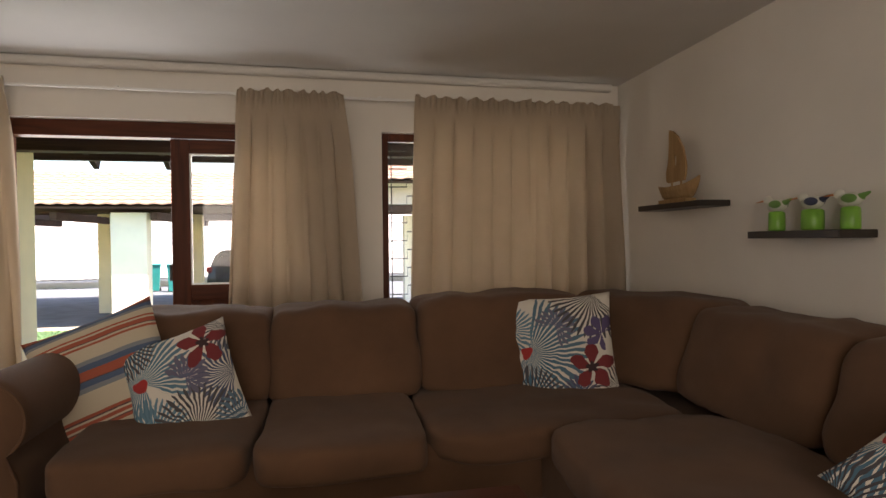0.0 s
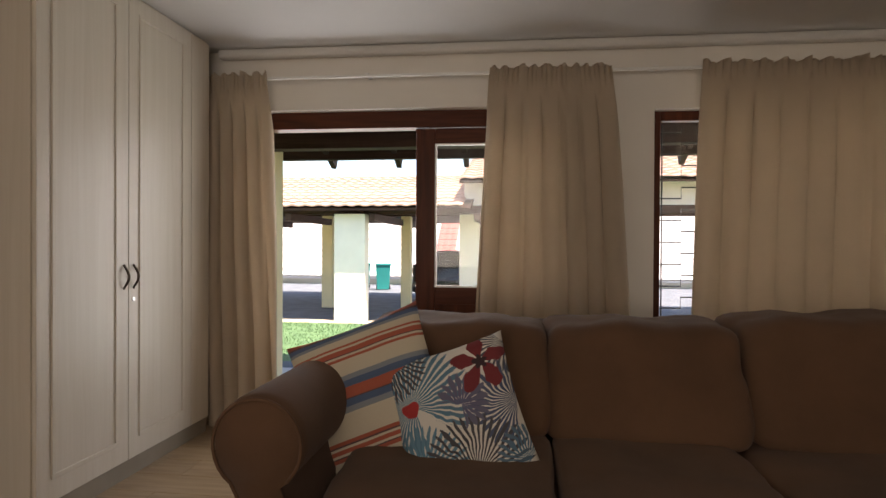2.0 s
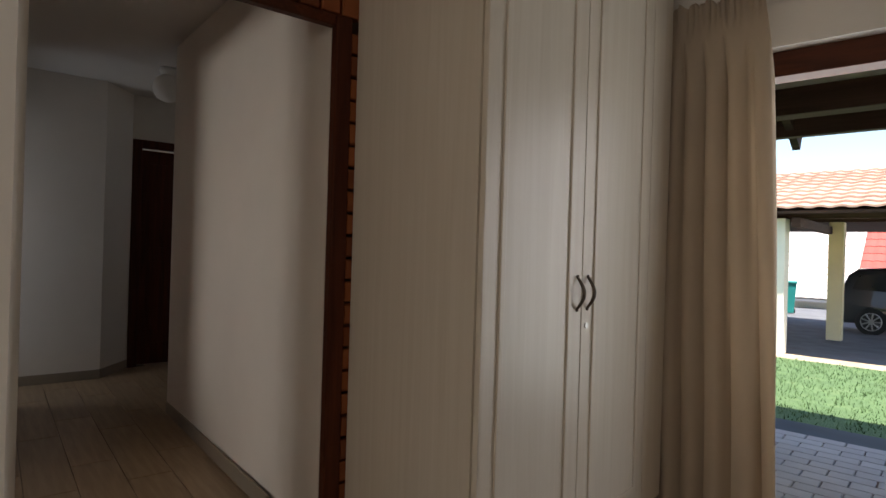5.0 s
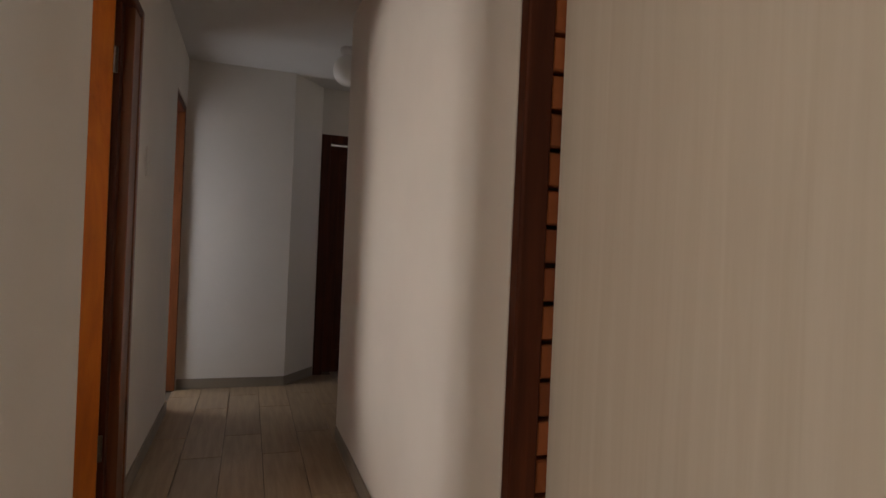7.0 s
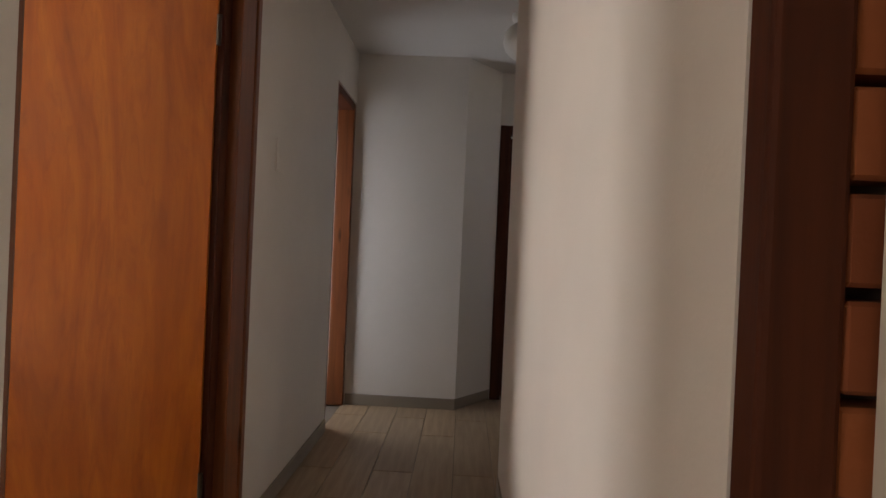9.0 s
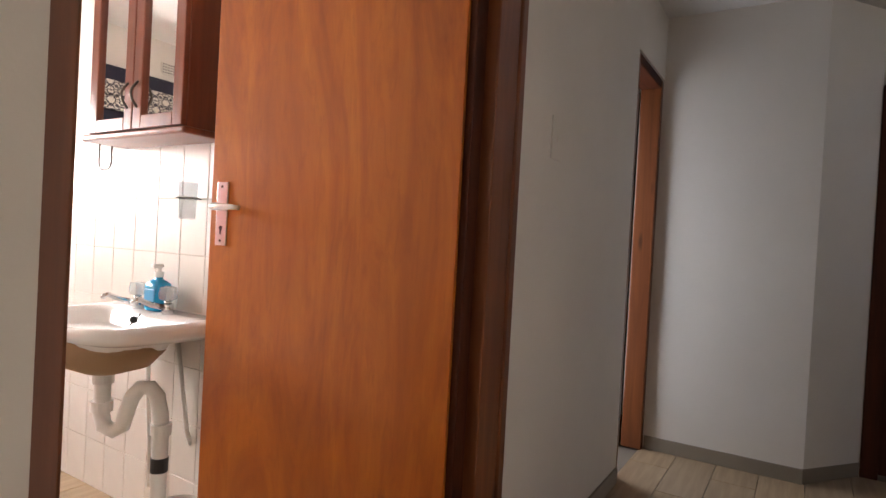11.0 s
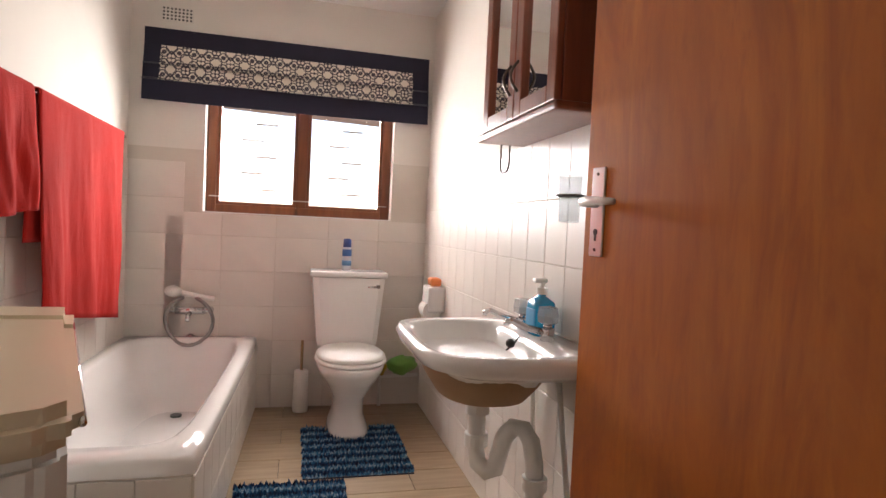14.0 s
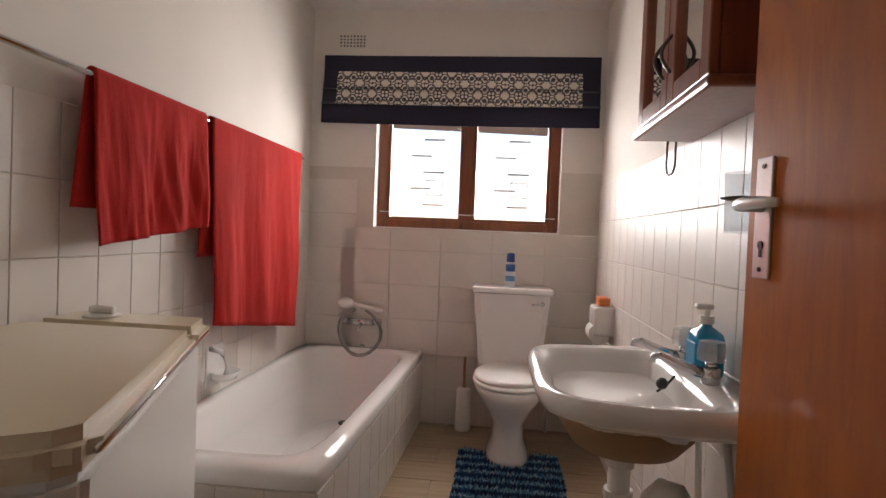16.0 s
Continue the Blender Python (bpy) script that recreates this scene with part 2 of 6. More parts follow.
def part(name, bm, material, parent, label="", smooth=False):
    me = bpy.data.meshes.new(name)
    bmesh.ops.recalc_face_normals(bm, faces=bm.faces[:])
    bm.to_mesh(me)
    bm.free()
    mats = material if isinstance(material, (list, tuple)) else [material]
    for x in mats:
        me.materials.append(x)
    if smooth:
        me.polygons.foreach_set("use_smooth", [True] * len(me.polygons))
    ob = new(name, me)
    if parent is not None:
        ob.parent = parent
    return tagged(ob, label)


def solid(name, bm, material, m, label, category, group="", kind="", smooth=False):
    ob = part(name, bm, material, None, smooth=smooth)
    ob.matrix_world = m
    return tagged(ob, label, category, group, kind)


def box(x0, x1, y0, y1, z0, z1, bevel=0.0, seg=2, bm=None):
    own = bm is None
    bm = bm or bmesh.new()
    sub = bmesh.new()
    bmesh.ops.create_cube(sub, size=1)
    bmesh.ops.transform(sub, verts=sub.verts, matrix=Matrix.Translation(((x0 + x1) / 2, (y0 + y1) / 2, (z0 + z1) / 2)) @ Matrix.Diagonal((abs(x1 - x0), abs(y1 - y0), abs(z1 - z0), 1)))
    if bevel:
        bmesh.ops.bevel(sub, geom=sub.edges[:], offset=bevel, segments=seg, affect="EDGES", profile=0.5)
    return join(bm, sub)


def join(bm, sub):
    me = bpy.data.meshes.new("tmp")
    sub.to_mesh(me)
    sub.free()
    bm.from_mesh(me)
    bpy.data.meshes.remove(me)
    return bm


def cyl(p0, p1, r0, r1=None, n=16, bm=None):
    bm = bm or bmesh.new()
    p0, p1 = Vector(p0), Vector(p1)
    d = p1 - p0
    q = d.to_track_quat("Z", "Y").to_matrix().to_4x4()
    sub = bmesh.new()
    bmesh.ops.create_cone(sub, cap_ends=True, segments=n, radius1=r0, radius2=r0 if r1 is None else r1, depth=d.length)
    bmesh.ops.transform(sub, verts=sub.verts, matrix=Matrix.Translation((p0 + p1) / 2) @ q)
    return join(bm, sub)


def ball(c, r, sx=1, sy=1, sz=1, u=20, v=12, bm=None):
    bm = bm or bmesh.new()
    sub = bmesh.new()
    bmesh.ops.create_uvsphere(sub, u_segments=u, v_segments=v, radius=r)
    bmesh.ops.transform(sub, verts=sub.verts, matrix=Matrix.Translation(c) @ Matrix.Diagonal((sx, sy, sz, 1)))
    return join(bm, sub)


def tube(points, r, n=10, bm=None, closed=False):
    """A round bar swept along points."""
    bm = bm or bmesh.new()
    pts = [Vector(p) for p in points]
    rings = []
    up = Vector((0.123, 0.2, 1)).normalized()
    for i, p in enumerate(pts):
        a = pts[i - 1] if i or closed else p
        c = pts[(i + 1) % len(pts)] if i < len(pts) - 1 or closed else p
        d = (c - a).normalized()
        s = d.cross(up).normalized()
        if s.length < 0.1:
            s = Vector((1, 0, 0))
        t = d.cross(s).normalized()
        rr = r[i] if isinstance(r, (list, tuple)) else r
        rings.append([bm.verts.new(p + (s * math.cos(k) + t * math.sin(k)) * rr) for k in (2 * math.pi * j / n for j in range(n))])
    m = len(rings)
    for i in range(m if closed else m - 1):
        a, c = rings[i], rings[(i + 1) % m]
        for j in range(n):
            bm.faces.new((a[j], a[(j + 1) % n], c[(j + 1) % n], c[j]))
    if not closed:
        bm.faces.new(rings[0])
        bm.faces.new(rings[-1])
    return bm


def lathe(profile, n=32, sx=1.0, sy=1.0, center=(0, 0, 0), bm=None):
    """A body turned round z from (radius, height) pairs."""
    bm = bm or bmesh.new()
    rings = []
    for r, z in profile:
        rings.append([bm.verts.new((center[0] + sx * r * math.cos(2 * math.pi * j / n), center[1] + sy * r * math.sin(2 * math.pi * j / n), center[2] + z)) for j in range(n)])
    for a, c in zip(rings, rings[1:]):
        for j in range(n):
            bm.faces.new((a[j], a[(j + 1) % n], c[(j + 1) % n], c[j]))
    if profile[0][0] > 0:
        bm.faces.new(rings[0])
    if profile[-1][0] > 0:
        bm.faces.new(rings[-1])
    return bm


def loft(rings, cap=True, bm=None):
    bm = bm or bmesh.new()
    vs = [[bm.verts.new(p) for p in ring] for ring in rings]
    n = len(vs[0])
    for a, c in zip(vs, vs[1:]):
        for j in range(n):
            bm.faces.new((a[j], a[(j + 1) % n], c[(j + 1) % n], c[j]))
    if cap:
        bm.faces.new(vs[0])
        bm.faces.new(vs[-1])
    return bm


def extrude(outline, depth, axis="y", bevel=0.0):
    """A flat outline in two axes given thickness along the third, from 0 to depth."""
    bm = bmesh.new()
    put = {"y": lambda a, c, d: (a, d, c), "x": lambda a, c, d: (d, a, c), "z": lambda a, c, d: (a, c, d)}[axis]
    lo = [bm.verts.new(put(a, c, 0)) for a, c in outline]
    hi = [bm.verts.new(put(a, c, depth)) for a, c in outline]
    bm.faces.new(lo)
    bm.faces.new(hi)
    for i in range(len(lo)):
        j = (i + 1) % len(lo)
        bm.faces.new((lo[i], lo[j], hi[j], hi[i]))
    if bevel:
        bmesh.ops.bevel(bm, geom=bm.edges[:], offset=bevel, segments=2, affect="EDGES")
    return bm


def wall_with_holes(u0, u1, z0, z1, holes, d0, d1, axis):
    """A wall along x (axis 'x') or y, from d0 to d1 thick, with rectangular openings (u0, u1, z0, z1)."""
    bm = bmesh.new()
    us = sorted({u0, u1, *[h[0] for h in holes], *[h[1] for h in holes]})
    zs = sorted({z0, z1, *[h[2] for h in holes], *[h[3] for h in holes]})
    for a, c in zip(us, us[1:]):
        for e, g in zip(zs, zs[1:]):
            um, zm = (a + c) / 2, (e + g) / 2
            if any(h[0] < um < h[1] and h[2] < zm < h[3] for h in holes):
                continue
            if axis == "x":
                box(a, c, d0, d1, e, g, bm=bm)
            else:
                box(d0, d1, a, c, e, g, bm=bm)
    bmesh.ops.remove_doubles(bm, verts=bm.verts, dist=0.0005)
    seen = {}
    for f in bm.faces:
        seen.setdefault(tuple(round(v, 3) for v in f.calc_center_median()), []).append(f)
    bmesh.ops.delete(bm, geom=[f for fs in seen.values() if len(fs) > 1 for f in fs], context="FACES_KEEP_BOUNDARY")
    return bm


def setting(name, bm, material, m=WORLD, label="", category=""):
    return solid(name, bm, material, m, label or name.replace("_", " "), category or name.split("_")[0], kind="structure")


# ---- living room structure ----
WY, RX, CZ = 4.20, 2.50, 2.44
floor_slab = setting("floor", box(-7.6, 3.0, -3.4, 4.45, -0.12, -0.012), GROUT, WORLD, "wood-look tiled floor with dark grout lines", "floor")
setting("ceiling", box(-7.8, 2.9, -3.4, 4.5, CZ, CZ + 0.1), CEIL, WORLD, "flat off-white painted board ceiling", "ceiling")
setting("wall_north", wall_with_holes(-2.9, RX + 0.25, -0.1, CZ, [(-1.98, 0.15, -0.1, 2.05), (0.57, 2.2, 0.62, 2.015)], WY, WY + 0.24, "x"), WALL, NORTH, "cream plastered wall with the sliding door and window", "wall")
setting("wall_east", box(RX, RX + 0.24, -3.2, WY + 0.075, -0.1, CZ), WALL, WORLD, "cream plastered wall with two floating shelves", "wall")
setting("wall_south", box(-2.9, RX + 0.24, -3.4, -3.2, -0.1, CZ), WALL, WORLD, "plain cream plastered wall", "wall")
bm = box(-2.2, RX - 0.075, WY - 0.075, WY - 0.001, CZ - 0.06, CZ - 0.001, 0.02)
setting("cornice", bm, CEIL, NORTH, "white plaster cornice along the ceiling", "cornice")

# west side of the living room: brick-faced wall with the opening to the hall (hall axes)
OX = 1.64
setting("wall_west_brick_backing", wall_with_holes(0.0, 2.6, -0.1, CZ, [(0.085, 1.085, -0.1, 2.0)], OX - 0.08, OX - 0.035, "y"), MORTAR, HALL, "brick-faced wall round the hall opening", "wall")
setting("wall_hall_south_east", loft([[(1.286, -0.12, z), (2.10, -0.12, z), (2.10, 0.072, z), (1.286, 0.119, z)] for z in (-0.1, CZ)]), WALL, HALL, "cream plastered hall wall beside the bathroom door", "wall")
setting("wall_hall_south", wall_with_holes(-2.5, 0.02, -0.1, CZ, [(-1.87, -1.28, -0.1, 2.09)], -0.12, 0.0, "x"), WALL, HALL, "cream plastered hall wall with doorways", "wall")
setting("wall_above_bathroom_door", box(0.02, 1.285, -0.12, 0.0, 2.08, CZ), WALL, HALL, "cream plastered wall over the bathroom door", "wall")
setting("wall_hall_north", loft([[(-0.57, 0.99, z), (OX - 0.036, 1.022, z), (OX - 0.036, 1.16, z), (-0.57, 1.16, z)] for z in (-0.1, CZ)]), WALL, HALL, "cream plastered hall wall", "wall")
setting("wall_passage_east", box(-0.6, -0.45, 1.16, 2.6, -0.1, CZ), WALL, HALL, "cream plastered passage wall", "wall")
setting("wall_hall_end", box(-2.1, -1.87, 0.0, 0.77, -0.1, CZ), WALL, HALL, "cream plastered wall at the end of the hall", "wall")
bm = loft([[(-1.87, 0.77, z), (-2.20, 1.02, z), (-2.45, 1.02, z), (-2.12, 0.70, z)] for z in (-0.1, CZ)])
setting("wall_hall_splay", bm, WALL, HALL, "splayed cream plastered wall in the hall", "wall")
setting("wall_passage_west", wall_with_holes(1.02, 2.6, -0.1, CZ, [(1.022, 1.86, -0.1, 2.05)], -2.42, -2.20, "y"), WALL, HALL, "cream plastered passage wall with a dark door", "wall")
setting("wall_passage_end", box(-2.4, -0.45, 2.6, 2.8, -0.1, CZ), WALL, HALL, "plain cream plastered wall", "wall")
for nm, b in (("skirting_hall_north", (-0.57, 1.2, 0.985, 0.9985)), ("skirting_hall_south", (-1.27, 0.05, 0.001, 0.012)), ("skirting_hall_end", (-1.869, -1.858, 0.001, 0.77))):
    setting(nm, box(*b, -0.012, 0.075, 0.003), SKIRT, HALL, "low tiled skirting along the hall wall", "skirting")
bm = loft([[(-1.86, 0.765, z), (-2.195, 1.018, z), (-2.2, 1.01, z), (-1.87, 0.755, z)] for z in (-0.012, 0.075)])
setting("skirting_hall_splay", bm, SKIRT, HALL, "low tiled skirting along the splayed wall", "skirting")

# bathroom shell
BX0, BX1, BY = 0.24, 1.96, -3.22
setting("wall_bath_west", box(BX0 - 0.2, BX0, BY - 0.2, -0.121, -0.1, CZ), WALL, HALL, "cream plastered bathroom wall above white tiles", "wall")
setting("wall_bath_south", wall_with_holes(BX0 - 0.2, BX1, -0.1, CZ, [(0.47, 1.56, 1.145, 2.0)], BY - 0.22, BY, "x"), WALL, HALL, "cream plastered bathroom wall with the window", "wall")
# added white reflector just under the ceiling, to brighten the bathroom
setting("ceiling_bath", box(BX0, BX1, BY, -0.12, CZ - 0.012, CZ - 0.003), WHITE, HALL, "white sheet added under the bathroom ceiling to bounce light", "ceiling")
setting("wall_bath_east", box(BX1, BX1 + 0.14, -5.6, -0.121, -0.1, CZ), WALL, HALL, "cream plastered bathroom wall above white tiles", "wall")


def door_frame(name, x0, x1, y0, y1, top, w, material, m, label, w1=None, y2=None, near=None):
    w1, y2 = w1 or w, y2 or y1
    t = thing(name, m, label, "door frame", kind="structure")
    part("jamb", box(x0, x0 + w, y0, y1, 0.0, top, 0.006), material, t)
    part("jamb", box(x1 - w1, x1, y0, y2, 0.0, top, 0.006), near or material, t)
    part("head", box(x0 + w, x1 - w1, y0, y1, top - w, top, 0.006), DARKWOOD_X, t)
    return t


door_frame("bathroom_door_frame", 0.022, 1.284, -0.125, 0.012, 2.078, 0.04, FRAMEWOOD, HALL, "varnished knotty wooden door frame of the bathroom", 0.036, 0.10, FRAMEWOOD)
door_frame("bedroom_door_frame", -1.868, -1.282, -0.118, -0.005, 2.085, 0.05, FRAMEWOOD, HALL, "varnished wooden frame of a narrow hall doorway")
t = thing("bedroom_door", HALL, "varnished wooden door standing wide open into a bedroom", "door")
part("leaf", box(-1.855, -1.818, -0.80, -0.13, 0.005, 2.03, 0.003), FRAMEWOOD, t)
# unseen walls, added to close the space behind the open doorway
setting("wall_bedroom", box(-2.6, 0.0, -1.7, -1.55, -0.1, CZ), WALL, HALL, "plain unseen wall added to close off the doorway", "wall")
setting("wall_bedroom_west", box(-2.65, -2.5, -1.55, 0.0, -0.1, CZ), WALL, HALL, "plain unseen wall added to close off the doorway", "wall")
# added out of view so no sky shows through the passage door's gap
setting("wall_study", box(-3.4, -3.25, 0.6, 2.8, -0.1, CZ), WALL, HALL, "plain unseen wall added behind the dark door to block sky", "wall")
setting("wall_study_south", box(-3.25, -2.46, 0.6, 0.7, -0.1, CZ), WALL, HALL, "plain unseen wall added behind the dark door to block sky", "wall")
setting("wall_study_north", box(-3.25, -2.41, 2.6, 2.8, -0.1, CZ), WALL, HALL, "plain unseen wall added behind the dark door to block sky", "wall")
# passage door at the hall's far end, ajar and dark
t = thing("passage_door_frame", HALL, "dark stained door frame at the end of the hall", "door frame", kind="structure")
part("jamb", box(-2.26, -2.19, 1.023, 1.10, 0.0, 2.05, 0.005), DARKWOOD, t)
part("jamb", box(-2.26, -2.19, 1.80, 1.859, 0.0, 2.05, 0.005), DARKWOOD, t)
part("head", box(-2.26, -2.19, 1.10, 1.80, 1.98, 2.05, 0.005), DARKWOOD, t)
t = thing("passage_door", HALL, "dark stained panelled door standing ajar at the end of the hall", "door")
part("leaf", box(-2.32, -2.28, 1.105, 1.79, 0.005, 1.97, 0.004), DARKWOOD, t)
part("panel", box(-2.279, -2.268, 1.19, 1.41, 0.2, 0.95, 0.006), DARKWOOD, t)
part("panel", box(-2.279, -2.268, 1.19, 1.41, 1.08, 1.85, 0.006), DARKWOOD, t)
# wooden lining of the hall opening
t = thing("hall_opening_frame", HALL, "dark stained wooden frame of the opening to the hall", "door frame", kind="structure")
part("jamb", box(OX - 0.035, OX + 0.008, 1.022, 1.088, 0.0, 2.0, 0.006), DARKWOOD, t)
part("head", box(OX - 0.035, OX + 0.008, 0.09, 1.021, 1.957, 1.999, 0.006), DARKWOOD_X, t)

t = bpy.data.objects["bathroom_door_frame"]
part("hinge_post", box(0.063, 0.185, -0.122, 0.006, 0.0, 2.036, 0.004), FRAMEWOOD, t)
# stop in darker wood than the frame, carrying the shadow beside the leaf
part("door_stop", box(0.186, 0.243, -0.119, -0.03, 0.0, 2.03, 0.003), DARKWOOD, t)
# ---- bathroom door leaf ----
leaf = thing("bathroom_door", HALL @ pose(0.258, -0.05, 0, 0, 0, -82.1), "flush varnished orange-brown wooden door standing open", "door")
part("leaf", box(0.0, 0.855, -0.04, 0.0, 0.008, 2.03, 0.002), DOORWOOD, leaf)


def lever(parent, y, side):
    plate = part("lock_plate", box(0.783, 0.827, y, y + side * 0.006, 1.065, 1.265, 0.002), STEEL, parent, "satin aluminium lock plate")
    bm = cyl((0.805, y, 1.185), (0.805, y + side * 0.045, 1.185), 0.011)
    tube([(0.805, y + side * 0.045, 1.185), (0.778, y + side * 0.052, 1.186), (0.728, y + side * 0.052, 1.185), (0.693, y + side * 0.05, 1.183)], [0.011, 0.011, 0.009, 0.007], 12, bm)
    part("lever", bm, STEEL, plate, "satin lever handle", smooth=True)
    bm = cyl((0.805, y + side * 0.002, 1.12), (0.805, y + side * 0.0075, 1.12), 0.007)
    box(0.802, 0.808, y + side * 0.002, y + side * 0.0075, 1.1, 1.12, bm=bm)
    part("keyhole", bm, BLACK, plate)
    bm = cyl((0.805, y + side * 0.004, 1.25), (0.805, y + side * 0.008, 1.25), 0.004, n=8)
    cyl((0.805, y + side * 0.004, 1.08), (0.805, y + side * 0.008, 1.08), 0.004, n=8, bm=bm)
    part("screws", bm, DARKMETAL, plate)


lever(leaf, 0.0, 1)
lever(leaf, -0.04, -1)
bm = bmesh.new()
for z in (0.25, 1.75):
    cyl((-0.008, 0.004, z), (-0.008, 0.004, z + 0.1), 0.008, bm=bm)
part("hinges", bm, DARKMETAL, leaf)


# ---- sliding door and window of the living room ----
FY = WY + 0.07
t = thing("sliding_door", NORTH, "dark stained wooden sliding door, one glazed leaf slid aside", "sliding door", kind="structure")
part("head", box(-1.98, 0.15, FY, FY + 0.12, 1.94, 2.05, 0.004), DARKWOOD_X, t)
part("jamb", box(-1.98, -1.92, FY, FY + 0.12, 0.0, 1.94, 0.004), DARKWOOD, t)
part("jamb", box(0.09, 0.15, FY, FY + 0.12, 0.0, 1.94, 0.004), DARKWOOD, t)
part("track", box(-1.92, 0.09, FY, FY + 0.12, -0.012, 0.02), STEEL, t)
lf = part("leaf", box(-0.915, -0.79, FY + 0.012, FY + 0.055, 0.025, 1.935, 0.004), DARKWOOD, t)
part("stile", box(-0.03, 0.085, FY + 0.012, FY + 0.055, 0.025, 1.935, 0.004), DARKWOOD, lf)
part("rail", box(-0.79, -0.03, FY + 0.014, FY + 0.053, 1.835, 1.935, 0.004), DARKWOOD_X, lf)
part("rail", box(-0.79, -0.03, FY + 0.014, FY + 0.053, 0.79, 0.90, 0.004), DARKWOOD_X, lf)
part("lower_panel", box(-0.79, -0.03, FY + 0.024, FY + 0.045, 0.025, 0.79), DARKWOOD, lf)
g = part("pane", box(-0.79, -0.03, FY + 0.030, FY + 0.036, 0.90, 1.835), GLASS, lf)
g.visible_shadow = False
bm = bmesh.new()
for b in ((-0.79, -0.778, 0.9, 1.835), (-0.042, -0.03, 0.9, 1.835), (-0.778, -0.042, 0.9, 0.912), (-0.778, -0.042, 1.823, 1.835)):
    box(b[0], b[1], FY + 0.008, FY + 0.03, b[2], b[3], bm=bm)
part("putty", bm, WHITE, lf, "pale glazing bead")
part("lock", box(-0.935, -0.915, FY + 0.015, FY + 0.05, 0.93, 1.05, 0.004), BLACK, lf, "black lock case")
t = thing("window_1", NORTH, "dark stained wooden window with burglar bars behind the curtain", "window", kind="structure")
for b in ((0.57, 0.625, 0.62, 2.015), (2.145, 2.2, 0.62, 2.015), (0.625, 2.145, 1.955, 2.015), (0.625, 2.145, 0.62, 0.68), (1.36, 1.41, 0.68, 1.955)):
    part("window_frame", box(b[0], b[1], FY, FY + 0.07, b[2], b[3], 0.004), DARKWOOD, t)
for x0, x1 in ((0.625, 1.36), (1.41, 2.145)):
    g = part("pane", box(x0, x1, FY + 0.03, FY + 0.036, 0.68, 1.955), GLASS, t)
    g.visible_shadow = False
bm = bmesh.new()
for i in range(9):
    z = 0.78 + 0.14 * i
    tube([(0.64, FY + 0.10, z), (0.78, FY + 0.10, z), (0.78, FY + 0.10, z + 0.07), (1.2, FY + 0.10, z + 0.07)], 0.005, 6, bm)
for x in (0.66, 1.38, 2.1):
    tube([(x, FY + 0.10, 0.68), (x, FY + 0.10, 1.955)], 0.005, 6, bm)
part("burglar_bars", bm, BLACK, t, "thin black burglar bars")


# ---- curtains ----
def curtain(name, x0, x1, b0, b1, z0, pleats, seed, label, y=WY - 0.132):
    """Pinch-pleated curtain: top from x0 to x1, hem from b0 to b1."""
    rng = random.Random(seed)
    bm = bmesh.new()
    nu, nv = pleats * 14, 44
    ph = [rng.uniform(-0.5, 0.5) for _ in range(pleats + 2)]
    am = [rng.uniform(0.6, 1.25) for _ in range(pleats + 2)]
    ztop = 2.255
    rows = []
    for j in range(nv + 1):
        v = (j / nv) ** 1.25
        row = []
        for i in range(nu + 1):
            u = i / nu
            k = u * pleats
            q = int(k)
            f = k - q
            a = am[q] * (1 - f) + am[q + 1] * f
            p = ph[q] * (1 - f) + ph[q + 1] * f
            wide = x0 + (x1 - x0) * u
            low = b0 + (b1 - b0) * u
            x = wide + (low - wide) * (v ** 0.8)
            if v < 0.045:
                w = abs(math.sin(math.pi * k)) ** 0.35
                dy = -0.036 * (1 - w) * a + 0.011 * math.sin(23 * k + 3 * p) + 0.005 * math.sin(40 * k)
            else:
                gr = min(1.0, (v - 0.045) / 0.12)
                fold = math.sin(2 * math.pi * k + p * v * 3.0) + 0.35 * math.sin(4.3 * math.pi * k * 0.5 + 3 * p + 2.5 * v)
                crease = 0.055 * (0.55 - abs(math.sin(math.pi * k + 0.25 * p * v)) ** 0.45) * a
                soft = min(1.0, max(0.0, (v - 0.1) / 0.7))
                dy = (-0.018 * (1 - gr)) * (1 - abs(math.sin(math.pi * k))) + gr * (crease * (1 - 0.75 * soft) + 0.046 * a * fold * soft)
                x += gr * 0.014 * math.cos(2 * math.pi * k + 2 * p)
            dy += 0.006 * math.sin(9 * v + 7 * u + seed)
            z = ztop + (z0 - ztop) * v + 0.0015 * math.sin(2 * math.pi * k) + (0.012 * math.sin(8 * k + 4 * p) * (1 - v / 0.045) if v < 0.045 else 0.0)
            row.append(bm.verts.new((x, y + dy, z)))
        rows.append(row)
    for a, c in zip(rows, rows[1:]):
        for i in range(nu):
            bm.faces.new((a[i], a[i + 1], c[i + 1], c[i]))
    ob = solid(name, bm, CURTAIN, NORTH, label, "curtain", "beige curtains", smooth=True)
    so = ob.modifiers.new("thickness", "SOLIDIFY")
    so.thickness = 0.004
    return ob


curtain("curtain", -2.33, -1.83, -2.36, -1.74, 0.015, 6, 3, "narrow beige pinch-pleat curtain drawn aside beside the wardrobe")
curtain("curtain", -0.43, 0.285, -0.56, 0.43, 0.02, 7, 8, "beige pinch-pleat curtain between door and window")
curtain("curtain", 0.80, 2.43, 0.73, 2.47, 0.25, 11, 5, "wide beige pinch-pleat curtain drawn over the window")
t = thing("curtain_rail", NORTH, "thin white curtain rail under the cornice", "curtain rail")
part("rail", box(-2.28, 2.46, WY - 0.115, WY - 0.09, 2.222, 2.239, 0.004), WHITE, t)
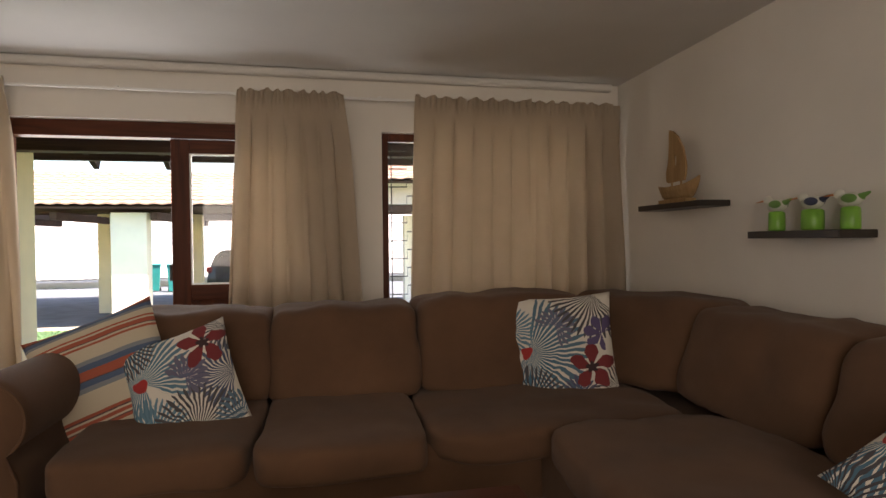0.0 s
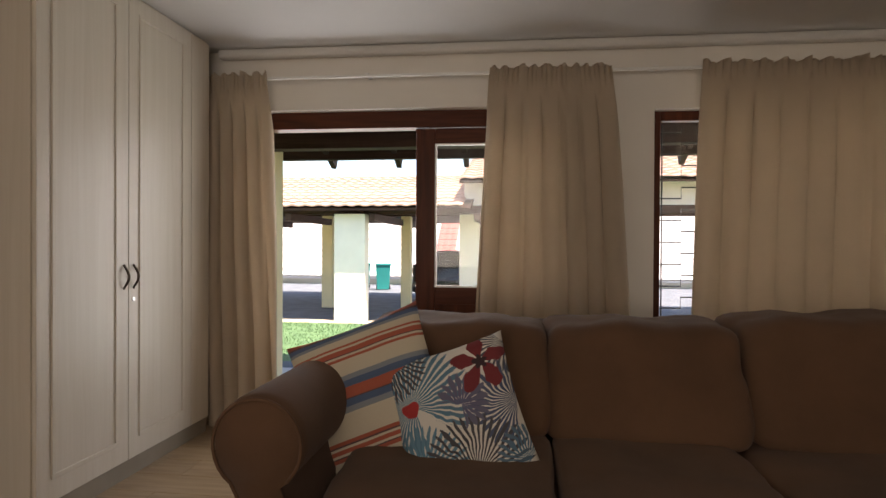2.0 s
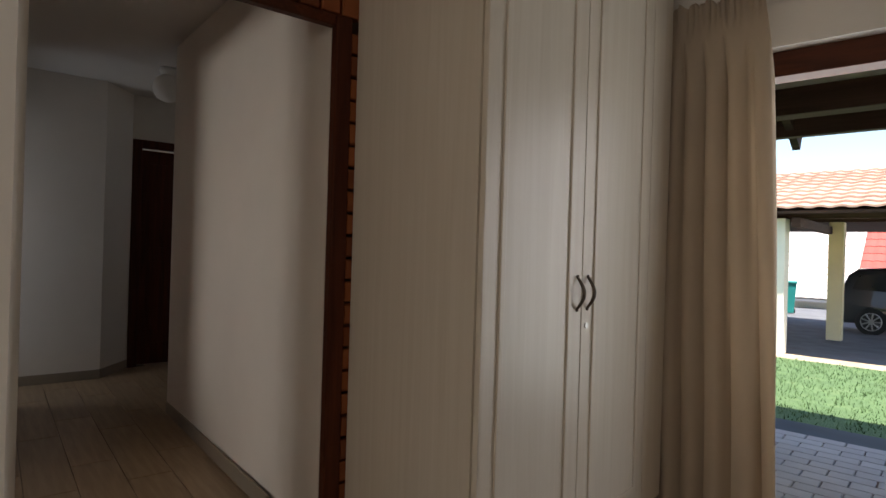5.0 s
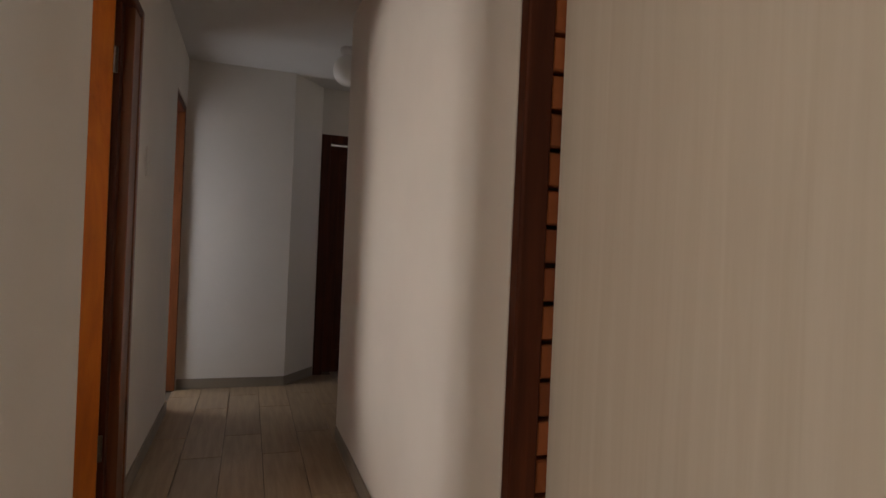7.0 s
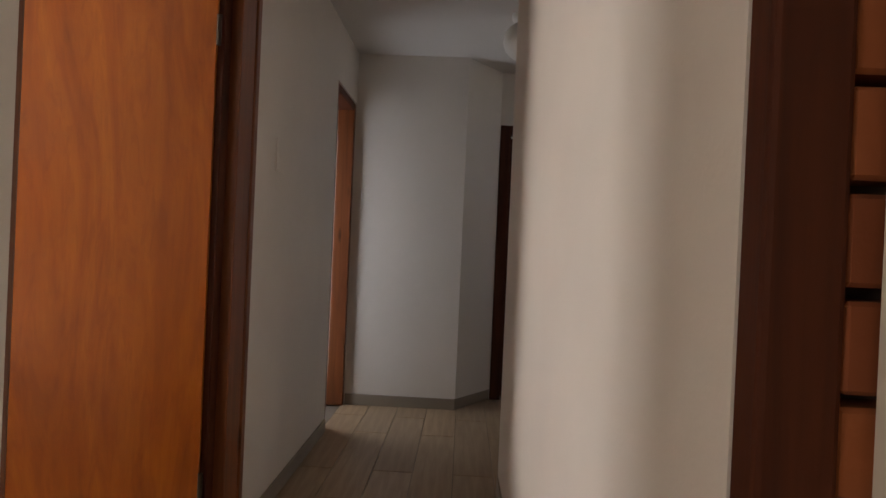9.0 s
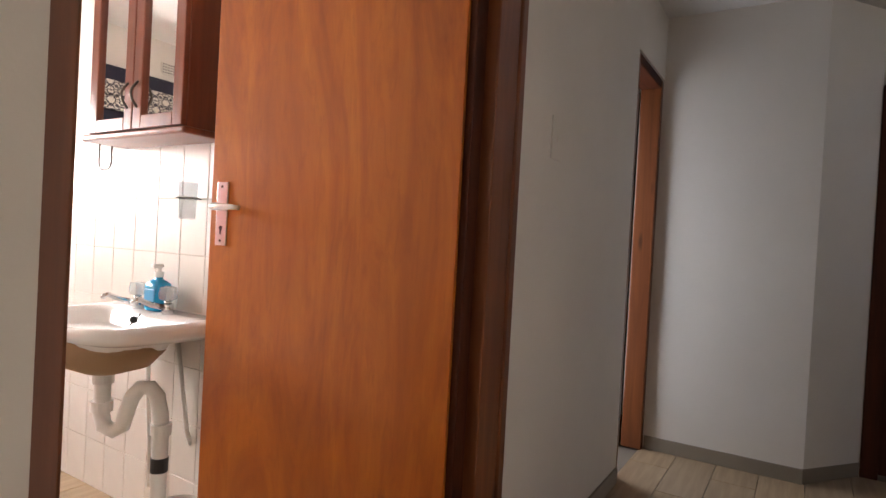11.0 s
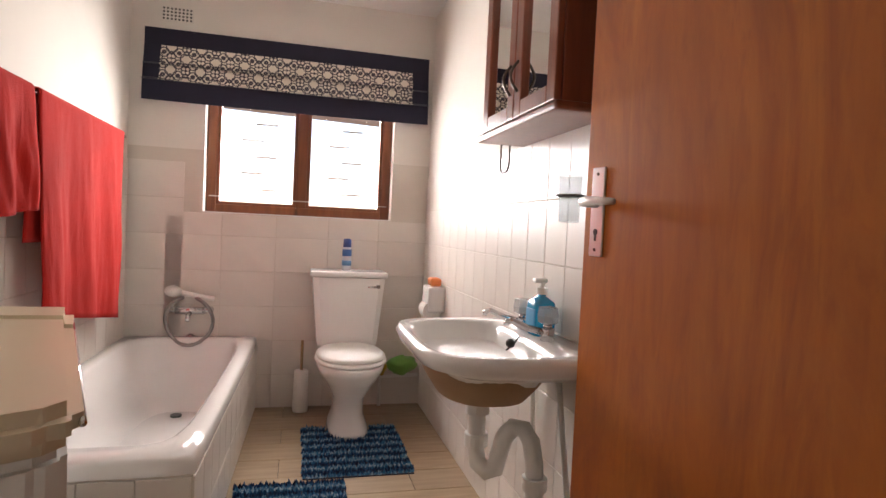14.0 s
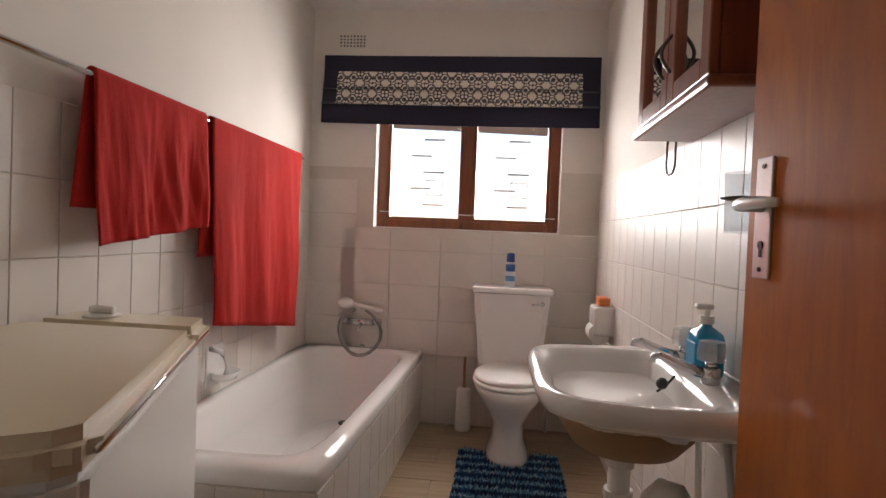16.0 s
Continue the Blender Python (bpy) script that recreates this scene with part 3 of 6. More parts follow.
for x in (-2.2, -1.2, 0.55, 1.6, 2.4):
    part("bracket", box(x - 0.012, x + 0.012, WY - 0.112, WY - 0.001, 2.24, 2.249), WHITE, t)

# ---- wardrobe ----
WX = -2.18
wd = thing("wardrobe", WORLD, "built-in limed wood wardrobe with panelled double doors", "wardrobe")
bm = loft([[(WX - 0.02, 2.665, z), (WX - 0.02, 3.98, z), (-2.8, 3.98, z), (-2.912, 2.806, z)] for z in (0.0, CZ - 0.002)])
part("carcass", bm, LIMED, wd)
part("plinth", box(WX - 0.06, WX - 0.012, 2.69, 3.97, 0.0, 0.088), SKIRT, wd, "brown tiled plinth")


def panel_door(y0, y1, parent):
    d = part("door", box(WX - 0.019, WX, y0, y1, 0.092, CZ - 0.02, 0.003), LIMED, parent)
    w = 0.075
    for a, c, e, g in ((y0 + w, y1 - w, 0.092 + w + 0.02, CZ - 0.02 - w),):
        bm = bmesh.new()
        for b in ((a, c, e, e + 0.022), (a, c, g - 0.022, g), (a, a + 0.022, e + 0.022, g - 0.022), (c - 0.022, c, e + 0.022, g - 0.022)):
            box(WX - 0.001, WX + 0.007, b[0], b[1], b[2], b[3], 0.003, bm=bm)
        part("moulding", bm, LIMED, d)
    return d


panel_door(2.672, 2.685 + 0.54, wd)
panel_door(3.229, 3.78, wd)
part("stile", box(WX - 0.019, WX, 3.784, 3.978, 0.092, CZ - 0.02, 0.003), LIMED, wd)


def bow_handle(y):
    pts = [(WX + 0.002 + 0.028 * math.sin(math.pi * k / 10), y, 0.955 + 0.11 * k / 10) for k in range(11)]
    bm = tube(pts, [0.0045 + 0.002 * math.sin(math.pi * k / 10) for k in range(11)], 8)
    for z in (0.955, 1.065):
        ball((WX + 0.004, y, z), 0.008, 0.6, 1, 1, 10, 8, bm)
    part("handle", bm, DARKMETAL, wd, "dark bow handle", smooth=True)


bow_handle(3.19)
bow_handle(3.262)
part("lock", cyl((WX, 3.262, 0.895), (WX + 0.004, 3.262, 0.895), 0.011), STEEL, wd, "small round keyhole cover")


# ---- sofa ----
def puff(x0, x1, y0, y1, z0, z1, n=12, e=5.0, wrinkle=0.006, seed=0, tilt=0.0, bm=None):
    """A stuffed cushion: a rounded box with slack surfaces."""
    sub = bmesh.new()
    bmesh.ops.create_cube(sub, size=2)
    bmesh.ops.subdivide_edges(sub, edges=sub.edges[:], cuts=n, use_grid_fill=True)
    hx, hy, hz = (x1 - x0) / 2, (y1 - y0) / 2, (z1 - z0) / 2
    for v in sub.verts:
        c = v.co
        l = (abs(c.x) ** e + abs(c.y) ** e + abs(c.z) ** e) ** (1 / e)
        c = c / l
        p = Vector((c.x * hx, c.y * hy, c.z * hz))
        w = noise.noise(p * 5 + Vector((seed, 0, 0))) * wrinkle * 1.6 + noise.noise(p * 14 + Vector((0, seed, 0))) * wrinkle * 0.6
        p += Vector((c.x, c.y, c.z)).normalized() * w
        p.y += tilt * p.z
        v.co = p + Vector(((x0 + x1) / 2, (y0 + y1) / 2, (z0 + z1) / 2))
    if bm is None:
        return sub
    return join(bm, sub)


SOFA_AT = pose(0.06, 0.09, 0)
so = thing("corner_sofa", SOFA_AT, "large brown microfibre corner sofa with a rolled arm", "sofa")
part("base", puff(-1.0, 1.75, 2.2, 3.55, 0.04, 0.33, 8, 9, 0.003), SOFA, so, smooth=True)
part("base", puff(1.02, 2.42, 0.2, 3.5, 0.04, 0.33, 8, 9, 0.003, 4), SOFA, so, smooth=True)
part("back_frame", puff(-1.12, 2.3, 3.2, 3.58, 0.1, 0.80, 10, 7, 0.003, 2, 0.0), SOFA, so, smooth=True)
part("back_frame", puff(2.14, 2.46, 0.2, 3.4, 0.1, 0.78, 10, 7, 0.003, 3), SOFA, so, smooth=True)
for i, (a, c, y) in enumerate(((-0.93, -0.185, 2.10), (-0.18, 0.52, 2.07))):
    part("seat_cushion", puff(a, c, y, 2.98, 0.25, 0.418, 14, 7, 0.011, i * 3), SOFA, so, smooth=True)
part("seat_cushion", puff(0.525, 1.75, 2.12, 3.02, 0.25, 0.415, 14, 6, 0.012, 9), SOFA, so, smooth=True)
part("seat_cushion", puff(0.98, 1.88, 1.05, 2.15, 0.25, 0.435, 14, 6, 0.012, 12), SOFA, so, smooth=True)
part("seat_cushion", puff(0.98, 1.88, 0.25, 1.03, 0.25, 0.435, 10, 4.2, 0.009, 14), SOFA, so, smooth=True)
for i, (a, c, h) in enumerate(((-0.99, -0.19, 0.845), (-0.185, 0.59, 0.85), (0.595, 1.62, 0.885))):
    part("back_cushion", puff(a - 0.012, c + 0.012, 2.86, 3.30, 0.38, h, 16, 7.5, 0.014, 20 + i, 0.38), SOFA, so, smooth=True)
bm = puff(-0.5, 0.5, -0.2, 0.2, -0.24, 0.24, 16, 7, 0.014, 31, 0.3)
bmesh.ops.transform(bm, verts=bm.verts, matrix=pose(1.93, 2.86, 0.635, 0, 0, -58))
part("back_cushion", bm, SOFA, so, smooth=True)
for i, (a, c) in enumerate(((1.62, 2.5), (0.8, 1.61))):
    bm = puff(-(c - a) / 2, (c - a) / 2, -0.2, 0.2, -0.24, 0.225, 16, 7, 0.014, 41 + i, 0.3)
    bmesh.ops.transform(bm, verts=bm.verts, matrix=pose(2.06, (a + c) / 2, 0.625, 0, 0, -90))
    part("back_cushion", bm, SOFA, so, smooth=True)
# rolled arm
prof = []
for k in range(25):
    a = math.pi * (1.30 - 1.62 * k / 24)
    prof.append((-1.105 + 0.148 * math.cos(a), 0.565 + 0.150 * math.sin(a)))
prof = [(-1.14, 0.05)] + [(-1.15, 0.36)] + prof + [(-0.99, 0.34), (-0.99, 0.05)]
rings = []
for y, s in ((2.16, 0.93), (2.175, 0.985), (2.21, 1.0), (2.5, 1.0), (2.9, 1.0), (3.3, 0.99), (3.42, 0.96), (3.46, 0.88)):
    rings.append([(-1.1 + (x + 1.1) * s, y + 0.012 * noise.noise(Vector((x * 8, y * 5, z * 8))), 0.35 + (z - 0.35) * s) for x, z in prof])
part("arm", loft(rings), SOFA, so, "rolled arm with a piped front", smooth=True)
ring = [(-1.1 + (x + 1.1) * 0.965, 2.162, 0.35 + (z - 0.35) * 0.965) for x, z in prof]
part("arm_piping", tube(ring, 0.006, 6, closed=True), SOFA, so, smooth=True)


# ---- scatter cushions ----
def stripes(nt, b):
    sep = nt.nodes.new("ShaderNodeSeparateXYZ")
    nt.links.new(coords(nt), sep.inputs[0])
    f = mathn(nt, "ADD", mathn(nt, "MULTIPLY", sep.outputs["Z"], 1.8), 0.5)
    r = nt.nodes.new("ShaderNodeValToRGB")
    r.color_ramp.interpolation = "CONSTANT"
    cream, red, blue, grey, brown = (0.62, 0.54, 0.41), (0.42, 0.075, 0.035), (0.045, 0.10, 0.21), (0.22, 0.25, 0.29), (0.10, 0.035, 0.04)
    seq = [(0.0, cream), (0.09, red), (0.115, brown), (0.125, cream), (0.14, red), (0.165, cream), (0.18, brown), (0.195, red), (0.215, cream), (0.38, grey), (0.42, blue), (0.465, brown), (0.475, red), (0.55, blue),
           (0.595, grey), (0.63, cream), (0.74, red), (0.76, cream), (0.775, brown), (0.785, red), (0.82, cream), (0.835, red), (0.85, cream), (0.9, grey), (0.925, blue), (0.955, brown), (0.97, red)]
    e = r.color_ramp.elements
    while len(e) < len(seq):
        e.new(0.5)
    for el, (p, c) in zip(e, seq):
        el.position, el.color = p, (*c, 1)
    nt.links.new(f, r.inputs[0])
    fine = tex_noise(nt, coords(nt), 300, 2)
    nt.links.new(mix(nt, mathn(nt, "MULTIPLY", fine, 0.3), r.outputs[0], (0.3, 0.26, 0.2)), b.inputs["Base Color"])
    b.inputs["Roughness"].default_value = 0.9
    bump(nt, b, fine, 0.2, 0.002)


CORNER_FANS = [(-0.18, -0.04, 0.34, 47, 0.62, (0.035, 0.15, 0.24), -0.5, -0.35), (-0.28, 0.10, 0.15, 33, 0.6, (0.09, 0.25, 0.36), 0.3, -0.5), (-0.03, 0.10, 0.12, 19, 0.75, (0.12, 0.12, 0.21), 0.8, -0.6),
               (0.20, 0.28, 0.26, 43, 0.5, (0.014, 0.011, 0.02), -2.3, 0.1), (0.22, 0.06, 0.10, 7, 0.85, (0.09, 0.065, 0.17), 2.6, -0.6), (-0.18, -0.28, 0.19, 39, 0.48, (0.018, 0.013, 0.025), 1.2, 0.1), (0.08, -0.26, 0.11, 25, 0.75, (0.035, 0.05, 0.14), 1.4, 0.0),
               (0.28, -0.24, 0.13, 37, 0.45, (0.02, 0.015, 0.03), 2.3, 0.0), (0.15, -0.12, 0.115, 5, 0.74, (0.19, 0.009, 0.013), 0.0, -2.0), (0.15, -0.12, 0.03, 5, 1.0, (0.03, 0.006, 0.01), 0.0, -2.0), (-0.19, -0.03, 0.035, 3, 1.0, (0.42, 0.018, 0.016), 0.0, -2.0)]
ARM_FANS = [(-0.16, 0.06, 0.25, 45, 0.62, (0.06, 0.20, 0.30), 2.2, -0.95), (-0.16, -0.19, 0.18, 41, 0.6, (0.09, 0.25, 0.36), 0.9, -0.2), (0.22, -0.02, 0.17, 37, 0.6, (0.03, 0.06, 0.15), 2.6, -0.4), (-0.20, 0.24, 0.15, 35, 0.5, (0.018, 0.013, 0.025), -0.6, 0.0),
            (0.03, -0.22, 0.21, 43, 0.48, (0.016, 0.012, 0.022), 1.3, 0.1), (0.24, 0.22, 0.13, 37, 0.5, (0.02, 0.03, 0.06), -2.4, 0.0), (0.04, 0.03, 0.105, 17, 0.85, (0.11, 0.10, 0.19), 0.6, -0.7), (0.22, -0.22, 0.13, 33, 0.6, (0.05, 0.15, 0.24), 2.4, 0.1),
            (0.13, 0.15, 0.10, 5, 0.74, (0.19, 0.009, 0.013), 0.0, -2.0), (0.13, 0.15, 0.028, 5, 1.0, (0.03, 0.006, 0.01), 0.0, -2.0), (-0.16, 0.05, 0.038, 3, 1.0, (0.42, 0.018, 0.016), 0.0, -2.0)]


def floral(fans):
    """Palm fans and red blossoms on white cotton."""
    def build(nt, b):
        sep = nt.nodes.new("ShaderNodeSeparateXYZ")
        warp = tex_noise(nt, coords(nt), 9, 2)
        nt.links.new(coords(nt), sep.inputs[0])
        X = mathn(nt, "ADD", sep.outputs["X"], mathn(nt, "MULTIPLY", mathn(nt, "SUBTRACT", warp, 0.5), 0.05))
        Z = mathn(nt, "ADD", sep.outputs["Z"], mathn(nt, "MULTIPLY", mathn(nt, "SUBTRACT", warp, 0.5), 0.05))
        col = (0.74, 0.70, 0.62)
        for cx, cz, R, n, duty, c, way, cut in fans:
            dx, dz = mathn(nt, "SUBTRACT", X, cx), mathn(nt, "SUBTRACT", Z, cz)
            ang = mathn(nt, "ARCTAN2", dz, dx)
            rad = mathn(nt, "SQRT", mathn(nt, "ADD", mathn(nt, "MULTIPLY", dx, dx), mathn(nt, "MULTIPLY", dz, dz)))
            wave = mathn(nt, "SINE", mathn(nt, "MULTIPLY", ang, float(n)))
            edge = mathn(nt, "MULTIPLY", mathn(nt, "ADD", mathn(nt, "MULTIPLY", wave, 0.22 if n == 5 else 0.12), 0.85), R)
            inside = mathn(nt, "LESS_THAN", rad, edge)
            ray = mathn(nt, "GREATER_THAN", wave, math.cos(math.pi * duty))
            sector = mathn(nt, "GREATER_THAN", mathn(nt, "COSINE", mathn(nt, "SUBTRACT", ang, way)), cut)
            tone = mix(nt, mathn(nt, "MINIMUM", mathn(nt, "MULTIPLY", rad, 0.8 / R), 0.6), c, tuple(0.6 * v + 0.08 for v in c)) if n > 10 else c
            col = mix(nt, mathn(nt, "MULTIPLY", sector, mathn(nt, "MULTIPLY", inside, ray)), col, tone)
        fine = tex_noise(nt, coords(nt), 260, 2)
        nt.links.new(mix(nt, mathn(nt, "MULTIPLY", fine, 0.15), col, (0.3, 0.3, 0.3)), b.inputs["Base Color"])
        b.inputs["Roughness"].default_value = 0.9
        bump(nt, b, fine, 0.2, 0.002)
    return build


STRIPES, FLORAL, FLORAL_ARM = mat("striped_cotton", stripes), mat("floral_cotton", floral(CORNER_FANS)), mat("floral_cotton_second_cut", floral(ARM_FANS))


def cushion(w, h, t, seed):
    n = 22
    bm = bmesh.new()
    sheets = []
    for s in (1, -1):
        rows = []
        for j in range(n + 1):
            row = []
            for i in range(n + 1):
                u, v = 2 * i / n - 1, 2 * j / n - 1
                pin = 1 - 0.07 * (1 - abs(v) ** 2) * abs(u) ** 3
                pin2 = 1 - 0.07 * (1 - abs(u) ** 2) * abs(v) ** 3
                d = t * ((1 - abs(u) ** 2.6) * (1 - abs(v) ** 2.6)) ** 0.55
                wv = 0.012 * noise.noise(Vector((u * 2.5, v * 2.5, seed + s))) * (1 - abs(u * v))
                row.append(bm.verts.new((u * w / 2 * pin, s * d / 2 + wv, v * h / 2 * pin2)))
            rows.append(row)
        for a, c in zip(rows, rows[1:]):
            for i in range(n):
                bm.faces.new((a[i], a[i + 1], c[i + 1], c[i]))
        sheets.append(rows)
    bmesh.ops.remove_doubles(bm, verts=bm.verts, dist=0.0006)
    return bm


def leaning(center, across, up):
    """Where a cushion lies: its middle, the way its lower edge runs and the way its side edge runs."""
    a, u = Vector(across).normalized(), Vector(up).normalized()
    p, q = (a + u).normalized(), (a - u).normalized()
    x, z = (p + q).normalized(), (p - q).normalized()
    y = z.cross(x)
    return Matrix.Translation(center) @ Matrix((x, y, z)).transposed().to_4x4()


solid("scatter_cushion", cushion(0.57, 0.56, 0.16, 1), STRIPES, leaning((-0.83, 2.80, 0.60), (0.56, 0.03, 0.10), (-0.297, 0.15, 0.42)), "striped cream, red and blue cushion leaning on the sofa arm", "cushion", "sofa cushions", smooth=True)
solid("scatter_cushion", cushion(0.49, 0.51, 0.15, 2), FLORAL_ARM, leaning((-0.475, 2.72, 0.545), (0.457, 0.0, 0.048), (-0.253, 0.154, 0.41)), "floral cushion with blue palm fans and red blossoms", "cushion", "sofa cushions", smooth=True)
solid("scatter_cushion", cushion(0.58, 0.59, 0.17, 4), FLORAL, leaning((1.425, 2.90, 0.605), (0.55, -0.2, 0.05), (0.03, 0.17, 0.5)), "floral cushion with blue palm fans, in the sofa corner", "cushion", "sofa cushions", smooth=True)
solid("scatter_cushion", cushion(0.5, 0.5, 0.16, 6), FLORAL, pose(1.84, 1.13, 0.53, -55, 25, -75), "floral cushion lying tilted against the side back", "cushion", "sofa cushions", smooth=True)
t = thing("coffee_table", pose(0.2, 1.30, 0), "low dark red-brown wooden coffee table before the sofa", "table")
part("tabletop", box(-0.55, 0.58, -0.3, 0.40, 0.375, 0.41, 0.008), DARKWOOD_X, t)
for sx in (-0.48, 0.51):
    for sy in (-0.24, 0.32):
        part("leg", box(sx - 0.03, sx + 0.03, sy - 0.03, sy + 0.03, 0.0, 0.375, 0.004), DARKWOOD, t)

# ---- shelves with ornaments ----
SHELF = mat("black_brown_shelf", plain((0.025, 0.018, 0.014), 0.4, vary=0.2))
BOAT = mat("pale_carved_wood", wood((0.30, 0.18, 0.08), (0.48, 0.32, 0.16), 0.5, 2, 2.0, 0.0))
LIME = mat("lime_green_glaze", plain((0.18, 0.42, 0.05), 0.3, vary=0.2, bumpy=0))
BIRDW = mat("white_glaze", plain((0.62, 0.62, 0.55), 0.3, vary=0.15, bumpy=0))
BIRDB = mat("dark_blue_glaze", plain((0.03, 0.04, 0.08), 0.3, vary=0.2, bumpy=0))
solid("floating_shelf", box(RX - 0.2, RX - 0.0015, 2.93, 3.62, 1.385, 1.421, 0.003), SHELF, WORLD, "dark brown floating shelf carrying the wooden boat", "shelf", "floating shelves")
solid("floating_shelf", box(RX - 0.2, RX - 0.0015, 2.0, 2.545, 1.192, 1.228, 0.003), SHELF, WORLD, "dark brown floating shelf carrying the bird ornaments", "shelf", "floating shelves")
boat = thing("wooden_boat", pose(RX - 0.10, 3.30, 1.422, 0, 0, 90) @ Matrix.Scale(1.12, 4), "carved pale wooden sailing boat ornament", "ornament")
rings = []
for k in range(13):
    x = -0.2 + 0.4 * k / 12
    s = abs(x) / 0.2
    w = 0.045 * (1 - s ** 2.4) + 0.004
    deck = 0.098 + (0.045 if x < 0 else 0.018) * s ** 3
    keel = min(deck - 0.008, 0.024 + 0.085 * max(0.0, (s - 0.62) / 0.38) ** 1.2)
    rings.append([(x, w * u, deck + (keel - deck) * v) for u, v in ((-1, 0), (-0.92, 0.35), (-0.6, 0.8), (-0.2, 1), (0.2, 1), (0.6, 0.8), (0.92, 0.35), (1, 0), (0.4, 0.02), (-0.4, 0.02))])
part("hull", loft(rings), BOAT, boat, smooth=False)
part("base", box(-0.12, 0.15, -0.035, 0.035, 0.0, 0.026, 0.004), BOAT, boat)
# pierced sail: outline joined to the hole by radial strips
sail = [(0.092, 0.44), (0.083, 0.37), (0.086, 0.30), (0.096, 0.24), (0.112, 0.19), (0.113, 0.14), (0.098, 0.125), (-0.07, 0.13), (-0.083, 0.21), (-0.055, 0.31), (-0.005, 0.385), (0.055, 0.43)]
hx, hz = 0.022, 0.25
bm = bmesh.new()
strips = []
for k in range(40):
    d = Vector((math.cos(2 * math.pi * k / 40), math.sin(2 * math.pi * k / 40)))
    far = 0.02
    for (ax, az), (cx, cz) in zip(sail, sail[1:] + sail[:1]):
        e = Vector((cx - ax, cz - az))
        den = d.x * e.y - d.y * e.x
        if abs(den) > 1e-9:
            q = Vector((ax - hx, az - hz))
            s, u = (q.x * e.y - q.y * e.x) / den, (q.x * d.y - q.y * d.x) / den
            if s > 0 and 0 <= u <= 1:
                far = max(far, s)
    inn = (hx + 0.017 * d.x, hz + 0.042 * d.y)
    out = (hx + far * d.x, hz + far * d.y)
    strips.append([bm.verts.new((p[0], y, p[1])) for p, y in ((inn, -0.008), (out, -0.006), (out, 0.006), (inn, 0.008))])
for a, c in zip(strips, strips[1:] + strips[:1]):
    for k in range(4):
        bm.faces.new((a[k], a[(k + 1) % 4], c[(k + 1) % 4], c[k]))
bmesh.ops.recalc_face_normals(bm, faces=bm.faces)
part("sail", bm, BOAT, boat, "pierced wooden sail")
for x in (0.06, -0.03):
    part("mast", cyl((x, 0, 0.09), (x, 0, 0.15), 0.006), BOAT, boat)

BEAK = mat("orange_glaze", plain((0.55, 0.20, 0.04), 0.35, vary=0.1, bumpy=0))
WINGG = mat("leaf_green_glaze", plain((0.12, 0.26, 0.06), 0.3, vary=0.2, bumpy=0))


def bird(y, wing, wide, label):
    b = thing("bird_ornament", pose(RX - 0.10, y, 1.229, 0, 0, 100) @ Matrix.Scale(0.78, 4), label, "ornament", "bird ornaments")
    part("base", lathe([(0.046 * wide, 0), (0.05 * wide, 0.01), (0.048 * wide, 0.115), (0.038 * wide, 0.125), (0.0, 0.126)], 20), LIME, b, "lime green stand", smooth=True)
    part("body", ball((0, 0, 0.165), 0.05, 1.35, 0.9, 0.82), BIRDW, b, smooth=True)
    for s in (-1, 1):
        part("wing", ball((-0.012, s * 0.034, 0.17), 0.034, 1.3, 0.45, 0.75), wing, b, smooth=True)
    part("head", ball((0.062, 0, 0.2), 0.028), BIRDW, b, smooth=True)
    part("beak", cyl((0.085, 0, 0.2), (0.155, 0, 0.19), 0.008, 0.0015, 8), BEAK, b, "long thin orange beak")
    part("tail", cyl((-0.05, 0, 0.175), (-0.105, 0, 0.2), 0.022, 0.006, 10), wing, b)


bird(2.46, WINGG, 1.0, "green and white ceramic bird on a lime green stand")
bird(2.24, BIRDB, 1.25, "dark blue and white ceramic bird on a wide lime green stand")
bird(2.04, WINGG, 1.0, "white ceramic bird with green wings on a lime stand")

# ---- hall wall switch ----
t = thing("light_switch", HALL @ pose(-0.27, 0.001, 1.475), "flat white light switch plate on the hall wall", "light switch")
part("plate", box(-0.05, 0.05, 0.0, 0.005, -0.07, 0.07, 0.002), WALL, t)
part("rocker", box(-0.008, 0.008, 0.0052, 0.008, -0.014, 0.014, 0.001), WALL, t)

# ---- hall ceiling light ----
t = thing("ceiling_light", HALL @ pose(-1.12, 1.06, CZ), "round white glass ceiling light in the hall, switched off", "lamp")
part("base", lathe([(0.06, -0.001), (0.06, -0.03), (0.045, -0.06), (0.02, -0.06)], 24), WHITE, t, smooth=True)
part("globe", ball((0, 0, -0.15), 0.105), PLASTIC, t, "opal glass globe", smooth=True)


